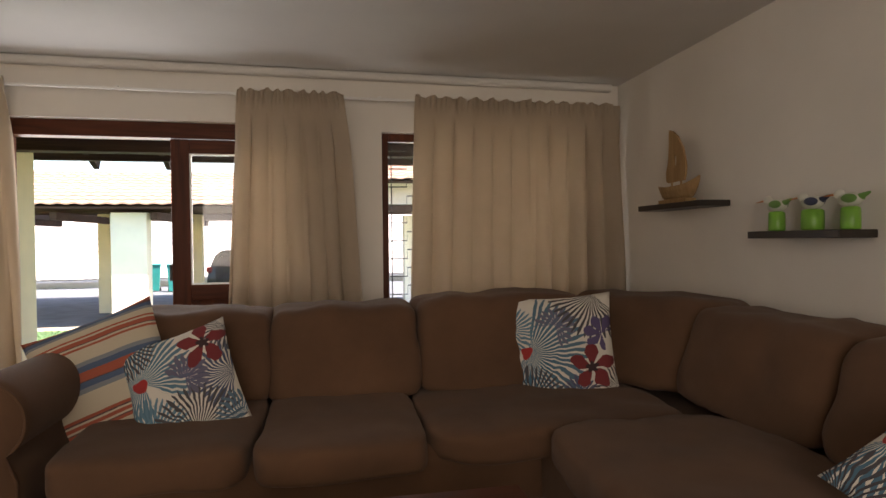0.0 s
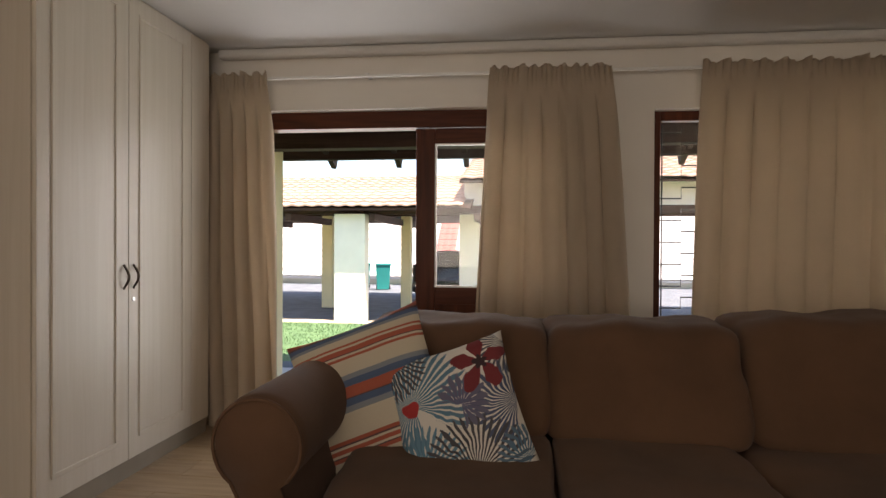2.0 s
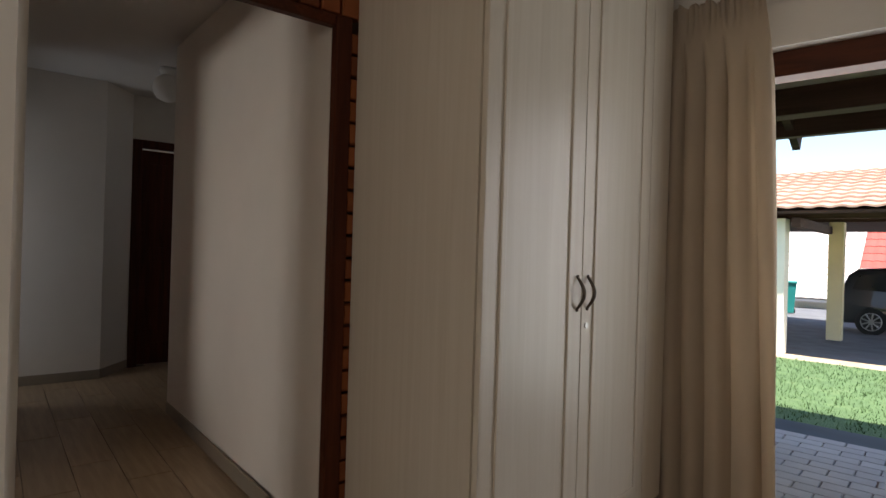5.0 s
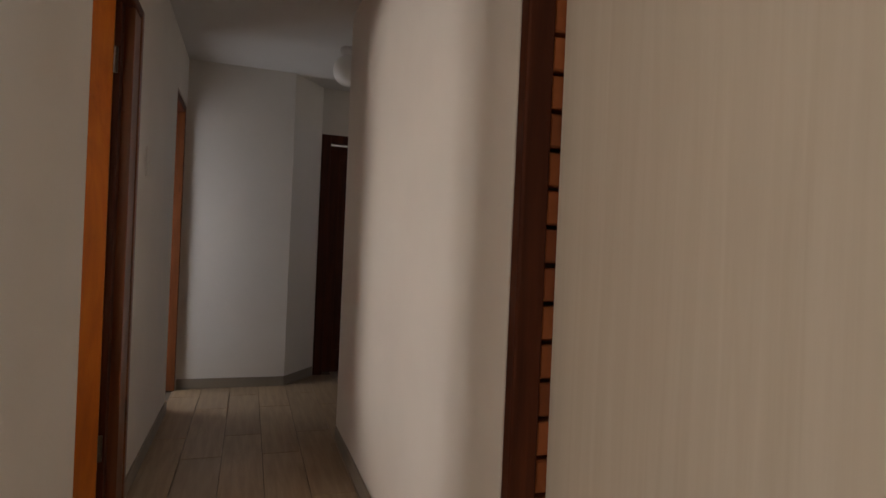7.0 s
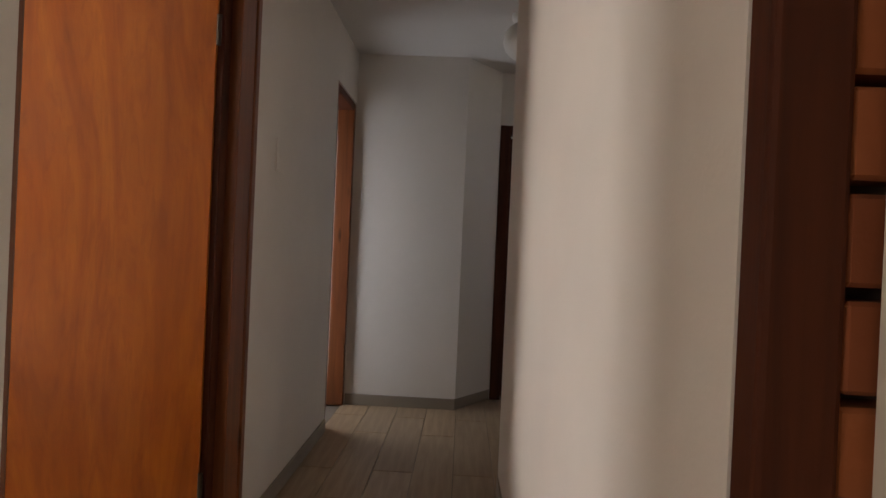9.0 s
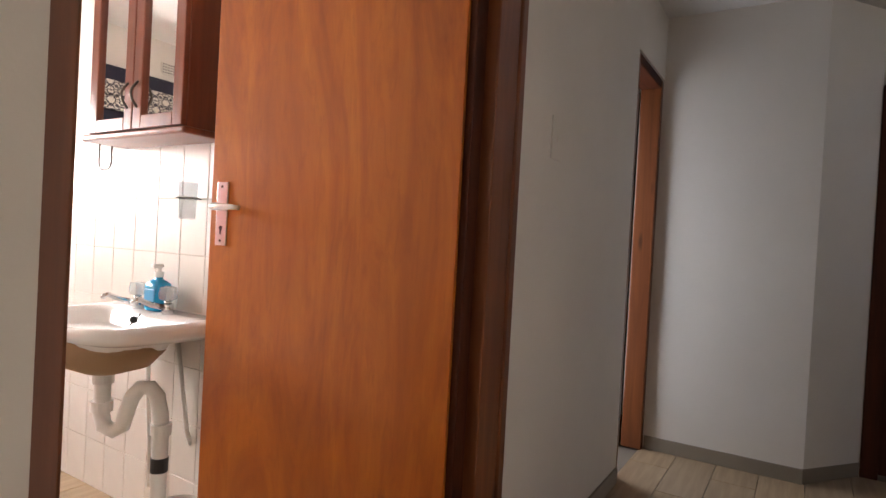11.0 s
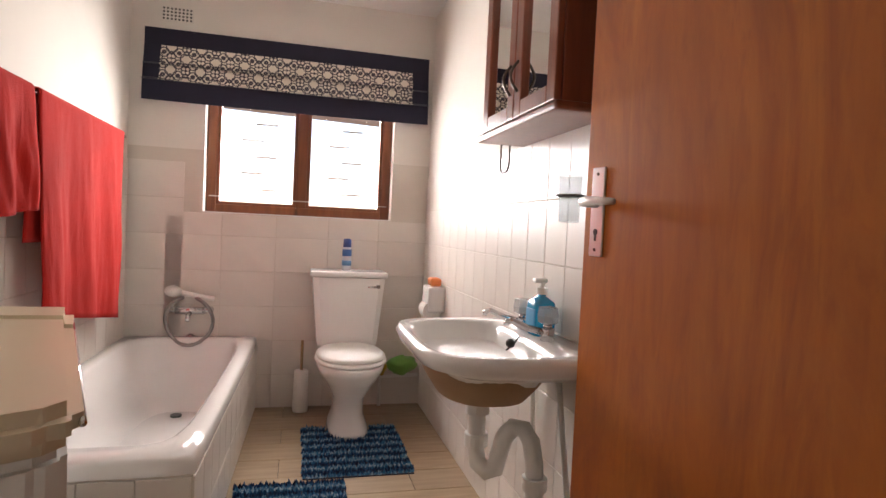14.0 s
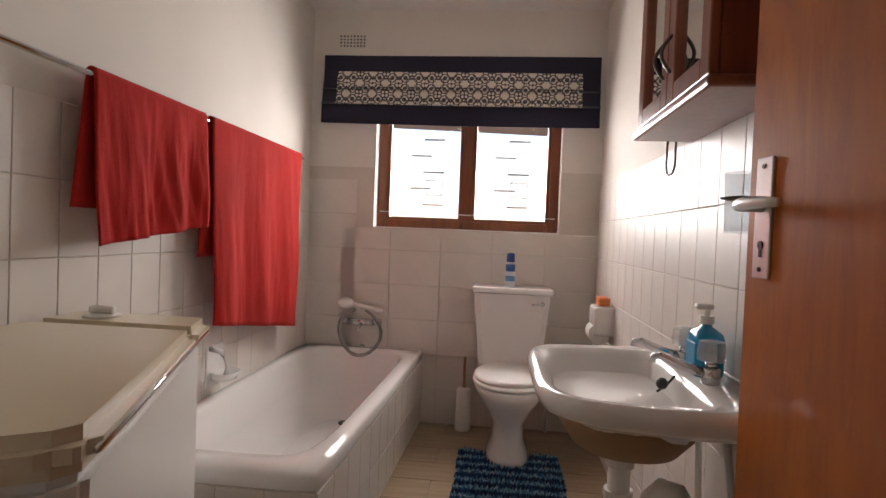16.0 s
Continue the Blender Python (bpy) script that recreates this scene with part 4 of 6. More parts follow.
# ---- bathroom things ----
def tub():
    t = thing("bathtub", HALL @ pose(0, 0, 0), "white built-in bathtub with a tiled side", "bathtub")
    x0, x1, y0, y1, h = 1.26, BX1 - 0.003, BY + 0.003, -1.40, 0.43
    cx, cy = (x0 + x1) / 2, (y0 + y1) / 2
    hx, hy = (x1 - x0) / 2, (y1 - y0) / 2
    n = 56

    def ring(ax, ay, z, e, sh=0.0):
        out = []
        for j in range(n):
            a = 2 * math.pi * j / n
            c, s = math.cos(a), math.sin(a)
            r = (abs(c) ** e + abs(s) ** e) ** (-1 / e)
            out.append((cx + ax * r * c, cy + sh + ay * r * s, z))
        return out
    rings = [ring(hx, hy, h - 0.05, 60), ring(hx, hy, h - 0.012, 60), ring(hx - 0.01, hy - 0.01, h, 40), ring(hx - 0.06, hy - 0.09, h + 0.001, 7, -0.02), ring(hx - 0.075, hy - 0.105, h - 0.012, 6, -0.02),
             ring(hx - 0.10, hy - 0.15, h - 0.16, 5, -0.02), ring(hx - 0.13, hy - 0.22, h - 0.31, 4, -0.03), ring(hx - 0.19, hy - 0.33, h - 0.35, 3.5, -0.04)]
    part("basin", loft(rings, cap=False), CERAMIC, t, smooth=True)
    bm = bmesh.new()
    bm.faces.new([bm.verts.new(p) for p in rings[-1]])
    part("bottom", bm, CERAMIC, t)
    part("apron", box(x0 + 0.006, x0 + 0.022, y0, y1 - 0.006, 0.0, h - 0.051), TGROUT, t)
    part("apron", box(x0 + 0.022, x1, y1 - 0.022, y1 - 0.006, 0.0, h - 0.051), TGROUT, t)
    z = [0.004, 0.182, 0.376]
    k = 0
    y = y0 + 0.004
    while y < y1 - 0.03:
        for a, c in zip(z, z[1:]):
            part("tile", box(x0, x0 + 0.0065, y, min(y + 0.148, y1 - 0.008), a, c - 0.003, 0.0015, 1), TILE, t)
        y += 0.151
    x = x0 + 0.01
    while x < x1 - 0.03:
        for a, c in zip(z, z[1:]):
            part("tile", box(x, min(x + 0.148, x1), y1 - 0.0065, y1, a, c - 0.003, 0.0015, 1), TILE, t)
        x += 0.151
    # free edge sheared to fit the camera's view: off square, narrower towards the door
    for ob in t.children:
        for v in ob.data.vertices:
            far = (y1 - v.co.y) / (y1 - y0)
            v.co.x += (0.022 - 0.05 * far) * (x1 - v.co.x) / (x1 - x0)
    part("drain", cyl((1.6, -2.85, h - 0.349), (1.6, -2.85, h - 0.340), 0.028), BLACK, t, "dark drain hole")
    return t


tub()
# bath mixer with hand shower
t = thing("bath_mixer", HALL @ pose(1.60, BY + 0.008, 0.0), "chrome bath mixer with a hand shower and coiled hose", "tap")
bm = cyl((-0.075, 0.05, 0.585), (0.075, 0.05, 0.585), 0.022)
cyl((-0.075, 0, 0.585), (-0.075, 0.05, 0.585), 0.018, bm=bm)
cyl((0.075, 0, 0.585), (0.075, 0.05, 0.585), 0.018, bm=bm)
part("body", bm, CHROME, t, smooth=True)
for x in (-0.10, 0.10):
    part("knob", lathe([(0.012, 0), (0.026, 0.006), (0.03, 0.02), (0.022, 0.034), (0.0, 0.036)], 10, center=(x, 0.06, 0.575)), CHROME, t, smooth=True)
part("spout", tube([(0, 0.05, 0.57), (0, 0.11, 0.565), (0, 0.13, 0.54)], 0.013, 10), CHROME, t, smooth=True)
bm = tube([(-0.13, 0.08, 0.655), (-0.04, 0.075, 0.672), (0.05, 0.07, 0.688)], [0.014, 0.013, 0.016], 10)
ball((0.085, 0.085, 0.698), 0.045, 1, 0.75, 0.7, bm=bm)
part("hand_shower", bm, PLASTIC, t, "white and chrome hand shower", smooth=True)
HOSE = mat("ribbed_metal_hose", plain((0.30, 0.29, 0.28), 0.28, 1.0, 0.05, bumpy=0))
pts = []
for k in range(33):
    a = math.pi * (0.08 + 1.84 * k / 32) + math.pi / 2
    pts.append((0.125 * math.cos(a), 0.075 + 0.02 * math.sin(k * 0.5), 0.53 + 0.135 * math.sin(a)))
part("hose", tube(pts, [0.010 + 0.0016 * (k % 2) for k in range(33)], 8), HOSE, t, "ribbed metal shower hose", smooth=True)
part("outlet", cyl((0, 0.0, 0.415), (0, 0.02, 0.415), 0.03), CHROME, t, smooth=True)

# toilet
t = thing("toilet", HALL @ pose(0.725, BY + 0.012, 0), "white ceramic close-coupled toilet with the lid down", "toilet")


def oval(cx, cy, ax, ay, z, e=2.4, n=36):
    out = []
    for j in range(n):
        a = 2 * math.pi * j / n
        c, s = math.cos(a), math.sin(a)
        r = (abs(c) ** e + abs(s) ** e) ** (-1 / e)
        out.append((cx + ax * r * c, cy + ay * r * s, z))
    return out


rings = [oval(0, 0.375, 0.112, 0.215, 0.0, 3), oval(0, 0.375, 0.105, 0.205, 0.03, 3), oval(0, 0.36, 0.082, 0.175, 0.10, 2.6), oval(0, 0.37, 0.085, 0.18, 0.19, 2.4), oval(0, 0.41, 0.13, 0.235, 0.28, 2.2), oval(0, 0.43, 0.172, 0.262, 0.345, 2.2), oval(0, 0.43, 0.182, 0.27, 0.378, 2.2), oval(0, 0.43, 0.176, 0.264, 0.388, 2.2)]
part("bowl", loft(rings), CERAMIC, t, smooth=True)
rings = [oval(0, 0.44, 0.182, 0.25, 0.389, 2.2), oval(0, 0.44, 0.190, 0.258, 0.398, 2.2), oval(0, 0.44, 0.186, 0.254, 0.409, 2.2)]
part("seat", loft(rings), PLASTIC, t, smooth=True)
rings = [oval(0, 0.43, 0.180, 0.235, 0.411, 2.3), oval(0, 0.43, 0.184, 0.24, 0.42, 2.3), oval(0, 0.43, 0.165, 0.22, 0.434, 2.3), oval(0, 0.43, 0.05, 0.08, 0.438, 2.3)]
part("lid", loft(rings), PLASTIC, t, smooth=True)
rings = [oval(0, 0.105, 0.172, 0.088, 0.41, 9), oval(0, 0.105, 0.178, 0.09, 0.44, 9), oval(0, 0.105, 0.212, 0.098, 0.80, 9), oval(0, 0.105, 0.213, 0.098, 0.805, 9)]
part("cistern", loft(rings), CERAMIC, t, smooth=False)
part("neck", box(-0.12, 0.12, 0.03, 0.22, 0.36, 0.412, 0.02), CERAMIC, t)
part("cistern_lid", box(-0.222, 0.222, 0.0, 0.212, 0.806, 0.842, 0.012, 3), CERAMIC, t)
bm = cyl((-0.165, 0.205, 0.76), (-0.165, 0.222, 0.76), 0.012)
tube([(-0.165, 0.222, 0.76), (-0.14, 0.226, 0.758), (-0.105, 0.226, 0.756)], [0.008, 0.007, 0.006], 8, bm)
part("flush_lever", bm, CHROME, t, "chrome flush lever", smooth=True)

# wall basin
bs = thing("wash_basin", HALL @ pose(BX0 + 0.002, -1.27, 0), "white wall-hung ceramic wash basin with two pillar taps", "wash basin")


def basin_ring(x0, x1, hy, z, e=5.0, n=44):
    cx, ax = (x0 + x1) / 2, (x1 - x0) / 2
    out = []
    for j in range(n):
        a = 2 * math.pi * j / n
        c, s = math.cos(a), math.sin(a)
        ee = e if c > 0 else 20
        r = (abs(c) ** ee + abs(s) ** ee) ** (-1 / ee)
        k = 1.0 - 0.10 * max(0, c)
        out.append((cx + ax * r * c, hy * r * s * k, z))
    return out


rings = [basin_ring(0.0, 0.40, 0.30, 0.745), basin_ring(0.0, 0.465, 0.325, 0.765), basin_ring(0.0, 0.475, 0.33, 0.79), basin_ring(0.0, 0.468, 0.325, 0.806), basin_ring(0.115, 0.445, 0.285, 0.803, 4), basin_ring(0.125, 0.43, 0.27, 0.785, 4),
         basin_ring(0.15, 0.39, 0.22, 0.71, 3), basin_ring(0.2, 0.33, 0.12, 0.67, 2.5)]
part("bowl", loft(rings), CERAMIC, bs, smooth=True)
BUFF = mat("matt_buff_brown", plain((0.36, 0.23, 0.12), 0.6, vary=0.08))
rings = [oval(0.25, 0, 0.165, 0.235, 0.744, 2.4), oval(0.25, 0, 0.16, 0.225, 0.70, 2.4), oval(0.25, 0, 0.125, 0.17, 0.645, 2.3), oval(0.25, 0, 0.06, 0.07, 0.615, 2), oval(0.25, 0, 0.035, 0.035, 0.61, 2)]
part("underside", loft(rings), BUFF, bs, "buff underside", smooth=True)
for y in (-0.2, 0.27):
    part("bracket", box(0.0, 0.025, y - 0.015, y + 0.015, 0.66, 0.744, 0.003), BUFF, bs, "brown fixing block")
def acrylic(nt, b):
    t_ = nt.nodes.new("ShaderNodeBsdfTransparent")
    t_.inputs[0].default_value = (0.9, 0.92, 0.93, 1)
    ms = nt.nodes.new("ShaderNodeMixShader")
    ms.inputs[0].default_value = 0.12
    b.inputs["Base Color"].default_value = (0.85, 0.87, 0.88, 1)
    b.inputs["Roughness"].default_value = 0.08
    nt.links.new(t_.outputs[0], ms.inputs[1])
    nt.links.new(b.outputs[0], ms.inputs[2])
    nt.links.new(ms.outputs[0], nt.nodes["Material Output"].inputs[0])


CLEAR = mat("clear_acrylic", acrylic)


def crystal(nt, b):
    acrylic(nt, b)
    nt.nodes["Mix Shader"].inputs[0].default_value = 0.28


CRYSTAL = mat("faceted_acrylic", crystal)
for y in (-0.115, 0.075):
    bm = cyl((0.075, y, 0.803), (0.075, y, 0.84), 0.02)
    cyl((0.075, y, 0.84), (0.075, y, 0.852), 0.013, bm=bm)
    tube([(0.085, y, 0.828), (0.14, y, 0.842), (0.185, y, 0.862), (0.2, y, 0.858), (0.204, y, 0.846)], [0.011, 0.010, 0.009, 0.009, 0.008], 10, bm)
    tap = part("tap", bm, CHROME, bs, "chrome pillar tap", smooth=True)
    part("tap_head", lathe([(0.018, 0.852), (0.031, 0.858), (0.033, 0.876), (0.029, 0.900), (0.0, 0.905)], 8, center=(0.075, y, 0)), CRYSTAL, tap, "clear faceted tap head")
    part("tap_stem", cyl((0.075, y, 0.852), (0.075, y, 0.886), 0.009), CHROME, tap)
bm = tube([(0.13, 0.0, 0.80), (0.15, 0.01, 0.782), (0.17, 0.0, 0.76)], 0.003, 6)
ball((0.165, 0.02, 0.785), 0.014, bm=bm)
part("plug", bm, BLACK, bs, "black rubber plug on its chain", smooth=True)
bm = tube([(0.25, 0, 0.615), (0.25, 0, 0.47), (0.245, 0.012, 0.43), (0.225, 0.035, 0.415), (0.207, 0.055, 0.43), (0.2, 0.066, 0.48), (0.19, 0.076, 0.53), (0.17, 0.09, 0.56), (0.147, 0.11, 0.56), (0.13, 0.125, 0.53), (0.122, 0.136, 0.47), (0.12, 0.14, 0.40), (0.12, 0.14, 0.0)], 0.0265, 14)
tr = part("waste_trap", bm, PLASTIC, bs, "white plastic waste trap", smooth=True)
for cx_, cy_, z_ in ((0.25, 0, 0.575), (0.25, 0, 0.48), (0.12, 0.14, 0.40)):
    part("coupling", cyl((cx_, cy_, z_), (cx_, cy_, z_ + 0.036), 0.035), PLASTIC, tr)
part("rubber_ring", cyl((0.12, 0.14, 0.27), (0.12, 0.14, 0.32), 0.029), BLACK, tr, "dark rubber sleeve")
bm = tube([(0.04, -0.1, 0.74), (0.03, -0.1, 0.5), (0.02, -0.09, 0.3), (0.01, -0.09, 0.12)], 0.009, 8)
tube([(0.045, 0.09, 0.74), (0.03, 0.12, 0.52), (0.02, 0.14, 0.38), (0.0, 0.14, 0.33)], 0.009, 8, bm)
part("supply_pipe", bm, PLASTIC, bs, smooth=True)

# soap bottle on the basin
SOAPBLUE = mat("blue_liquid_soap", plain((0.01, 0.28, 0.52), 0.15, vary=0.1, bumpy=0))
t = thing("soap_bottle", HALL @ pose(BX0 + 0.06, -1.285, 0.806) @ Matrix.Scale(1.2, 4), "clear pump bottle of blue liquid soap on the basin", "soap bottle")
part("bottle", loft([oval(0, 0, 0.028 * s, 0.040 * s, z, e, 28) for s, z, e in ((0.9, 0.0, 4.5), (1.0, 0.006, 4.5), (1.0, 0.072, 4.5), (0.93, 0.083, 4), (0.6, 0.092, 3), (0.36, 0.097, 2), (0.36, 0.102, 2))]), SOAPBLUE, t, smooth=True)
part("label", box(0.024, 0.0295, -0.026, 0.026, 0.015, 0.066, 0.002), mat("pale_blue_label", plain((0.08, 0.36, 0.60), 0.4)), t)
bm = cyl((0, 0, 0.102), (0, 0, 0.118), 0.014)
cyl((0, 0, 0.118), (0, 0, 0.13), 0.006, bm=bm)
box(-0.012, 0.024, -0.010, 0.010, 0.13, 0.142, 0.005, bm=bm)
part("pump", bm, PLASTIC, t)

# mirror cabinet
t = thing("mirror_cabinet", HALL @ pose(BX0 + 0.002, 0, 0), "red-brown wooden bathroom cabinet with two mirrored doors", "cabinet")
cy0, cy1, cz0, cz1 = -1.60, -1.02, 1.445, 2.06
part("body", box(0.0, 0.15, cy0, cy1, cz0, cz1, 0.003), CABWOOD, t)
part("base_moulding", box(0.0, 0.182, cy0 - 0.03, cy1 + 0.03, cz0 - 0.025, cz0 - 0.001, 0.008), CABWOOD, t)
part("top_moulding", box(0.0, 0.182, cy0 - 0.03, cy1 + 0.03, cz1 + 0.001, cz1 + 0.03, 0.008), CABWOOD, t)
ym = (cy0 + cy1) / 2
for a, c, hy in ((cy0, ym - 0.002, ym - 0.03), (ym + 0.002, cy1, ym + 0.03)):
    bm = bmesh.new()
    w = 0.052
    for b in ((a, a + w, cz0 + 0.004, cz1 - 0.004), (c - w, c, cz0 + 0.004, cz1 - 0.004), (a + w, c - w, cz0 + 0.004, cz0 + w), (a + w, c - w, cz1 - w, cz1 - 0.004)):
        box(0.1515, 0.172, b[0], b[1], b[2], b[3], 0.004, bm=bm)
    d = part("door", bm, CABWOOD, t)
    part("mirror_pane", box(0.153, 0.158, a + w, c - w, cz0 + w, cz1 - w), MIRROR, d, "mirrored glass")
    pts = [(0.172 + 0.024 * math.sin(math.pi * k / 10), hy, 1.525 + 0.09 * k / 10) for k in range(11)]
    part("handle", tube(pts, 0.0045, 8), DARKMETAL, d, "dark bow handle", smooth=True)

# window
t = thing("window_2", HALL, "brown wooden two-light bathroom window with burglar bars", "window", kind="structure")
WYB = BY - 0.09
for b in ((0.47, 0.525, 1.145, 2.0), (1.505, 1.56, 1.145, 2.0), (0.525, 1.505, 1.145, 1.2), (0.525, 1.505, 1.95, 2.0), (0.985, 1.045, 1.2, 1.95)):
    part("window_frame", box(b[0], b[1], WYB - 0.05, WYB, b[2], b[3], 0.004), FRAMEWOOD, t)
bm = bmesh.new()
for a, c in ((0.525, 0.985), (1.045, 1.505)):
    for b in ((a, a + 0.02, 1.2, 1.95), (c - 0.02, c, 1.2, 1.95), (a + 0.02, c - 0.02, 1.2, 1.218), (a + 0.02, c - 0.02, 1.93, 1.95)):
        box(b[0], b[1], WYB - 0.04, WYB - 0.008, b[2], b[3], 0.002, bm=bm)
part("sash", bm, FRAMEWOOD, t)
for a, c in ((0.545, 0.965), (1.065, 1.485)):
    g = part("pane", box(a, c, WYB - 0.03, WYB - 0.026, 1.218, 1.93), GLASS, t)
    g.visible_shadow = False
bm = bmesh.new()
for a, c in ((0.545, 0.965), (1.065, 1.485)):
    for i in range(5):
        z = 1.3 + 0.1 * i
        x = a + 0.1 + 0.08 * (i % 2)
        tube([(x, WYB - 0.08, z), (x + 0.13, WYB - 0.08, z)], 0.007, 6, bm)
    xm = (a + c) / 2 - 0.05
    tube([(xm - 0.05, WYB - 0.08, 1.36), (xm + 0.05, WYB - 0.08, 1.36), (xm + 0.05, WYB - 0.08, 1.45), (xm - 0.05, WYB - 0.08, 1.45)], 0.007, 6, bm, True)
part("burglar_bars", bm, DARKMETAL, t, "short dark burglar bars")
part("stay_wire", tube([(0.49, WYB + 0.02, 1.235), (1.54, WYB + 0.02, 1.245)], 0.003, 6), STEEL, t)
part("sill", box(0.4705, 1.5595, WYB + 0.001, BY - 0.001, 1.1455, 1.152), CERAMIC, t, "white tiled sill")


# roman blind
def damask(nt, b):
    v = coords(nt)
    sep = nt.nodes.new("ShaderNodeSeparateXYZ")
    nt.links.new(v, sep.inputs[0])
    px, pz = 0.155, 0.13
    X = mathn(nt, "SUBTRACT", mathn(nt, "PINGPONG", mathn(nt, "ADD", sep.outputs["X"], 5.0), px / 2), px / 4)
    Z = mathn(nt, "SUBTRACT", mathn(nt, "PINGPONG", mathn(nt, "ADD", sep.outputs["Z"], 5.03), pz / 2), pz / 4)
    total = None
    for cx, cz, R, w in ((0.0, 0.0, 0.026, 0.0042), (0.030, 0.024, 0.020, 0.004), (-0.030, -0.024, 0.022, 0.004), (0.028, -0.020, 0.013, 0.0038), (-0.028, 0.022, 0.012, 0.005), (0.0, 0.0, 0.007, 0.008), (0.038, 0.0, 0.006, 0.006), (-0.036, 0.0, 0.009, 0.004)):
        dx, dz = mathn(nt, "SUBTRACT", X, cx), mathn(nt, "SUBTRACT", Z, cz)
        rad = mathn(nt, "SQRT", mathn(nt, "ADD", mathn(nt, "MULTIPLY", dx, dx), mathn(nt, "MULTIPLY", dz, dz)))
        on = mathn(nt, "LESS_THAN", mathn(nt, "ABSOLUTE", mathn(nt, "SUBTRACT", rad, R)), w * 0.72)
        total = on if total is None else mathn(nt, "MAXIMUM", total, on)
    fine = tex_noise(nt, v, 300, 2)
    c = mix(nt, total, (0.80, 0.74, 0.64), (0.045, 0.04, 0.065))
    nt.links.new(mix(nt, mathn(nt, "MULTIPLY", fine, 0.2), c, (0.25, 0.22, 0.18)), b.inputs["Base Color"])
    b.inputs["Roughness"].default_value = 0.95


DAMASK = mat("damask_print_cloth", damask)
t = thing("roman_blind", HALL @ pose(0, BY + 0.004, 0), "navy roman blind with a cream damask-printed panel, half raised", "blind")
folds = [(2.155, 0.02), (2.06, 0.022), (1.96, 0.036), (1.945, 0.06), (1.95, 0.04), (1.875, 0.046), (1.86, 0.07), (1.862, 0.05), (1.80, 0.05), (1.75, 0.052)]


def blind_sheet(x0, x1, z0, z1, off, nx=16):
    bm = bmesh.new()
    fo = [(z, y) for z, y in folds if z0 - 1e-4 <= z <= z1 + 1e-4]
    rows = []
    for z, y in fo:
        rows.append([bm.verts.new((x0 + (x1 - x0) * i / nx, y + off + 0.004 * math.sin(5 * i / nx + z * 9), z - 0.012 * math.sin(math.pi * i / nx) * (2.155 - z))) for i in range(nx + 1)])
    for a, c in zip(rows, rows[1:]):
        for i in range(nx):
            bm.faces.new((a[i], a[i + 1], c[i + 1], c[i]))
    ext = bmesh.ops.extrude_face_region(bm, geom=bm.faces[:])
    for v in ext["geom"]:
        if isinstance(v, bmesh.types.BMVert):
            v.co.y -= 0.003
    return bm


part("border", blind_sheet(0.275, 1.885, 1.74, 2.16, 0.0), NAVY, t, "navy border cloth")
part("printed_panel", blind_sheet(0.375, 1.80, 1.84, 2.07, 0.004), DAMASK, t, "cream panel with a dark damask print")

# air vent
t = thing("air_vent", HALL @ pose(0, BY + 0.001, 0), "cream air brick with rows of small holes", "air vent")
part("plate", box(1.64, 1.805, 0.0, 0.008, 2.20, 2.285, 0.002), WALL, t)
bm = bmesh.new()
for i in range(8):
    for j in range(4):
        x, z = 1.652 + i * 0.0201, 2.214 + j * 0.019
        box(x - 0.005, x + 0.005, 0.006, 0.0095, z - 0.005, z + 0.005, bm=bm)
part("holes", bm, BLACK, t, "small dark vent holes")

# towel rail and towels
RAILX = BX1 - 0.075
t = thing("towel_rail", HALL, "thin chrome towel rail on the wall", "towel rail")
part("bar", cyl((RAILX, -0.55, 1.50), (RAILX, -2.88, 1.50), 0.008), CHROME, t, smooth=True)
for y in (-0.6, -1.83, -2.86):
    part("bracket", cyl((RAILX, y, 1.50), (BX1 - 0.001, y, 1.50), 0.009), CHROME, t)


def towel(y0, y1, front0, front1, back, seed, label):
    """A towel hung over the rail; the front hem runs from front0 to front1."""
    bm = bmesh.new()
    nu, nv = 64, 60
    rows = []
    for j in range(nv + 1):
        s = j / nv
        row = []
        for i in range(nu + 1):
            u = i / nu
            fl = front0 + (front1 - front0) * u
            top = 1.512
            wave = 0.013 * math.sin(5.5 * u * math.pi + seed) + 0.016 * noise.noise(Vector((u * 5, s * 2, seed))) + 0.010 * noise.noise(Vector((u * 15 + s * 3, s * 4, seed))) + 0.005 * noise.noise(Vector((u * 34, s * 7, seed)))
            if s < 0.36:
                q = 1 - s / 0.36
                x, z = RAILX + 0.014 + 0.004 * q, top - (top - back) * q
                y = y0 + (y1 - y0) * (u * (1 - 0.03 * q) + 0.015 * q) + 0.05 * q
            elif s < 0.44:
                a = math.pi * (s - 0.36) / 0.08
                x, z = RAILX + 0.014 * math.cos(a), top + 0.011 * math.sin(a) - 0.001
                y = y0 + (y1 - y0) * u
            else:
                q = (s - 0.44) / 0.56
                x, z = RAILX - 0.014 - wave * q ** 0.6 - 0.012 * q, top - (top - fl) * q
                y = y0 + (y1 - y0) * (u * (1 - 0.05 * q) + 0.02 * q)
            row.append(bm.verts.new((x, y, z)))
        rows.append(row)
    for a, c in zip(rows, rows[1:]):
        for i in range(nu):
            bm.faces.new((a[i], a[i + 1], c[i + 1], c[i]))
    ob = solid("towel", bm, RED, HALL, label, "towel", "red towels", smooth=True)
    so = ob.modifiers.new("thickness", "SOLIDIFY")
    so.thickness = 0.007
    return ob


towel(-1.83, -1.26, 1.11, 1.05, 1.15, 2, "red hand towel folded over the rail")
towel(-2.83, -1.88, 0.60, 0.74, 1.0, 5, "large red bath towel hanging over the rail")

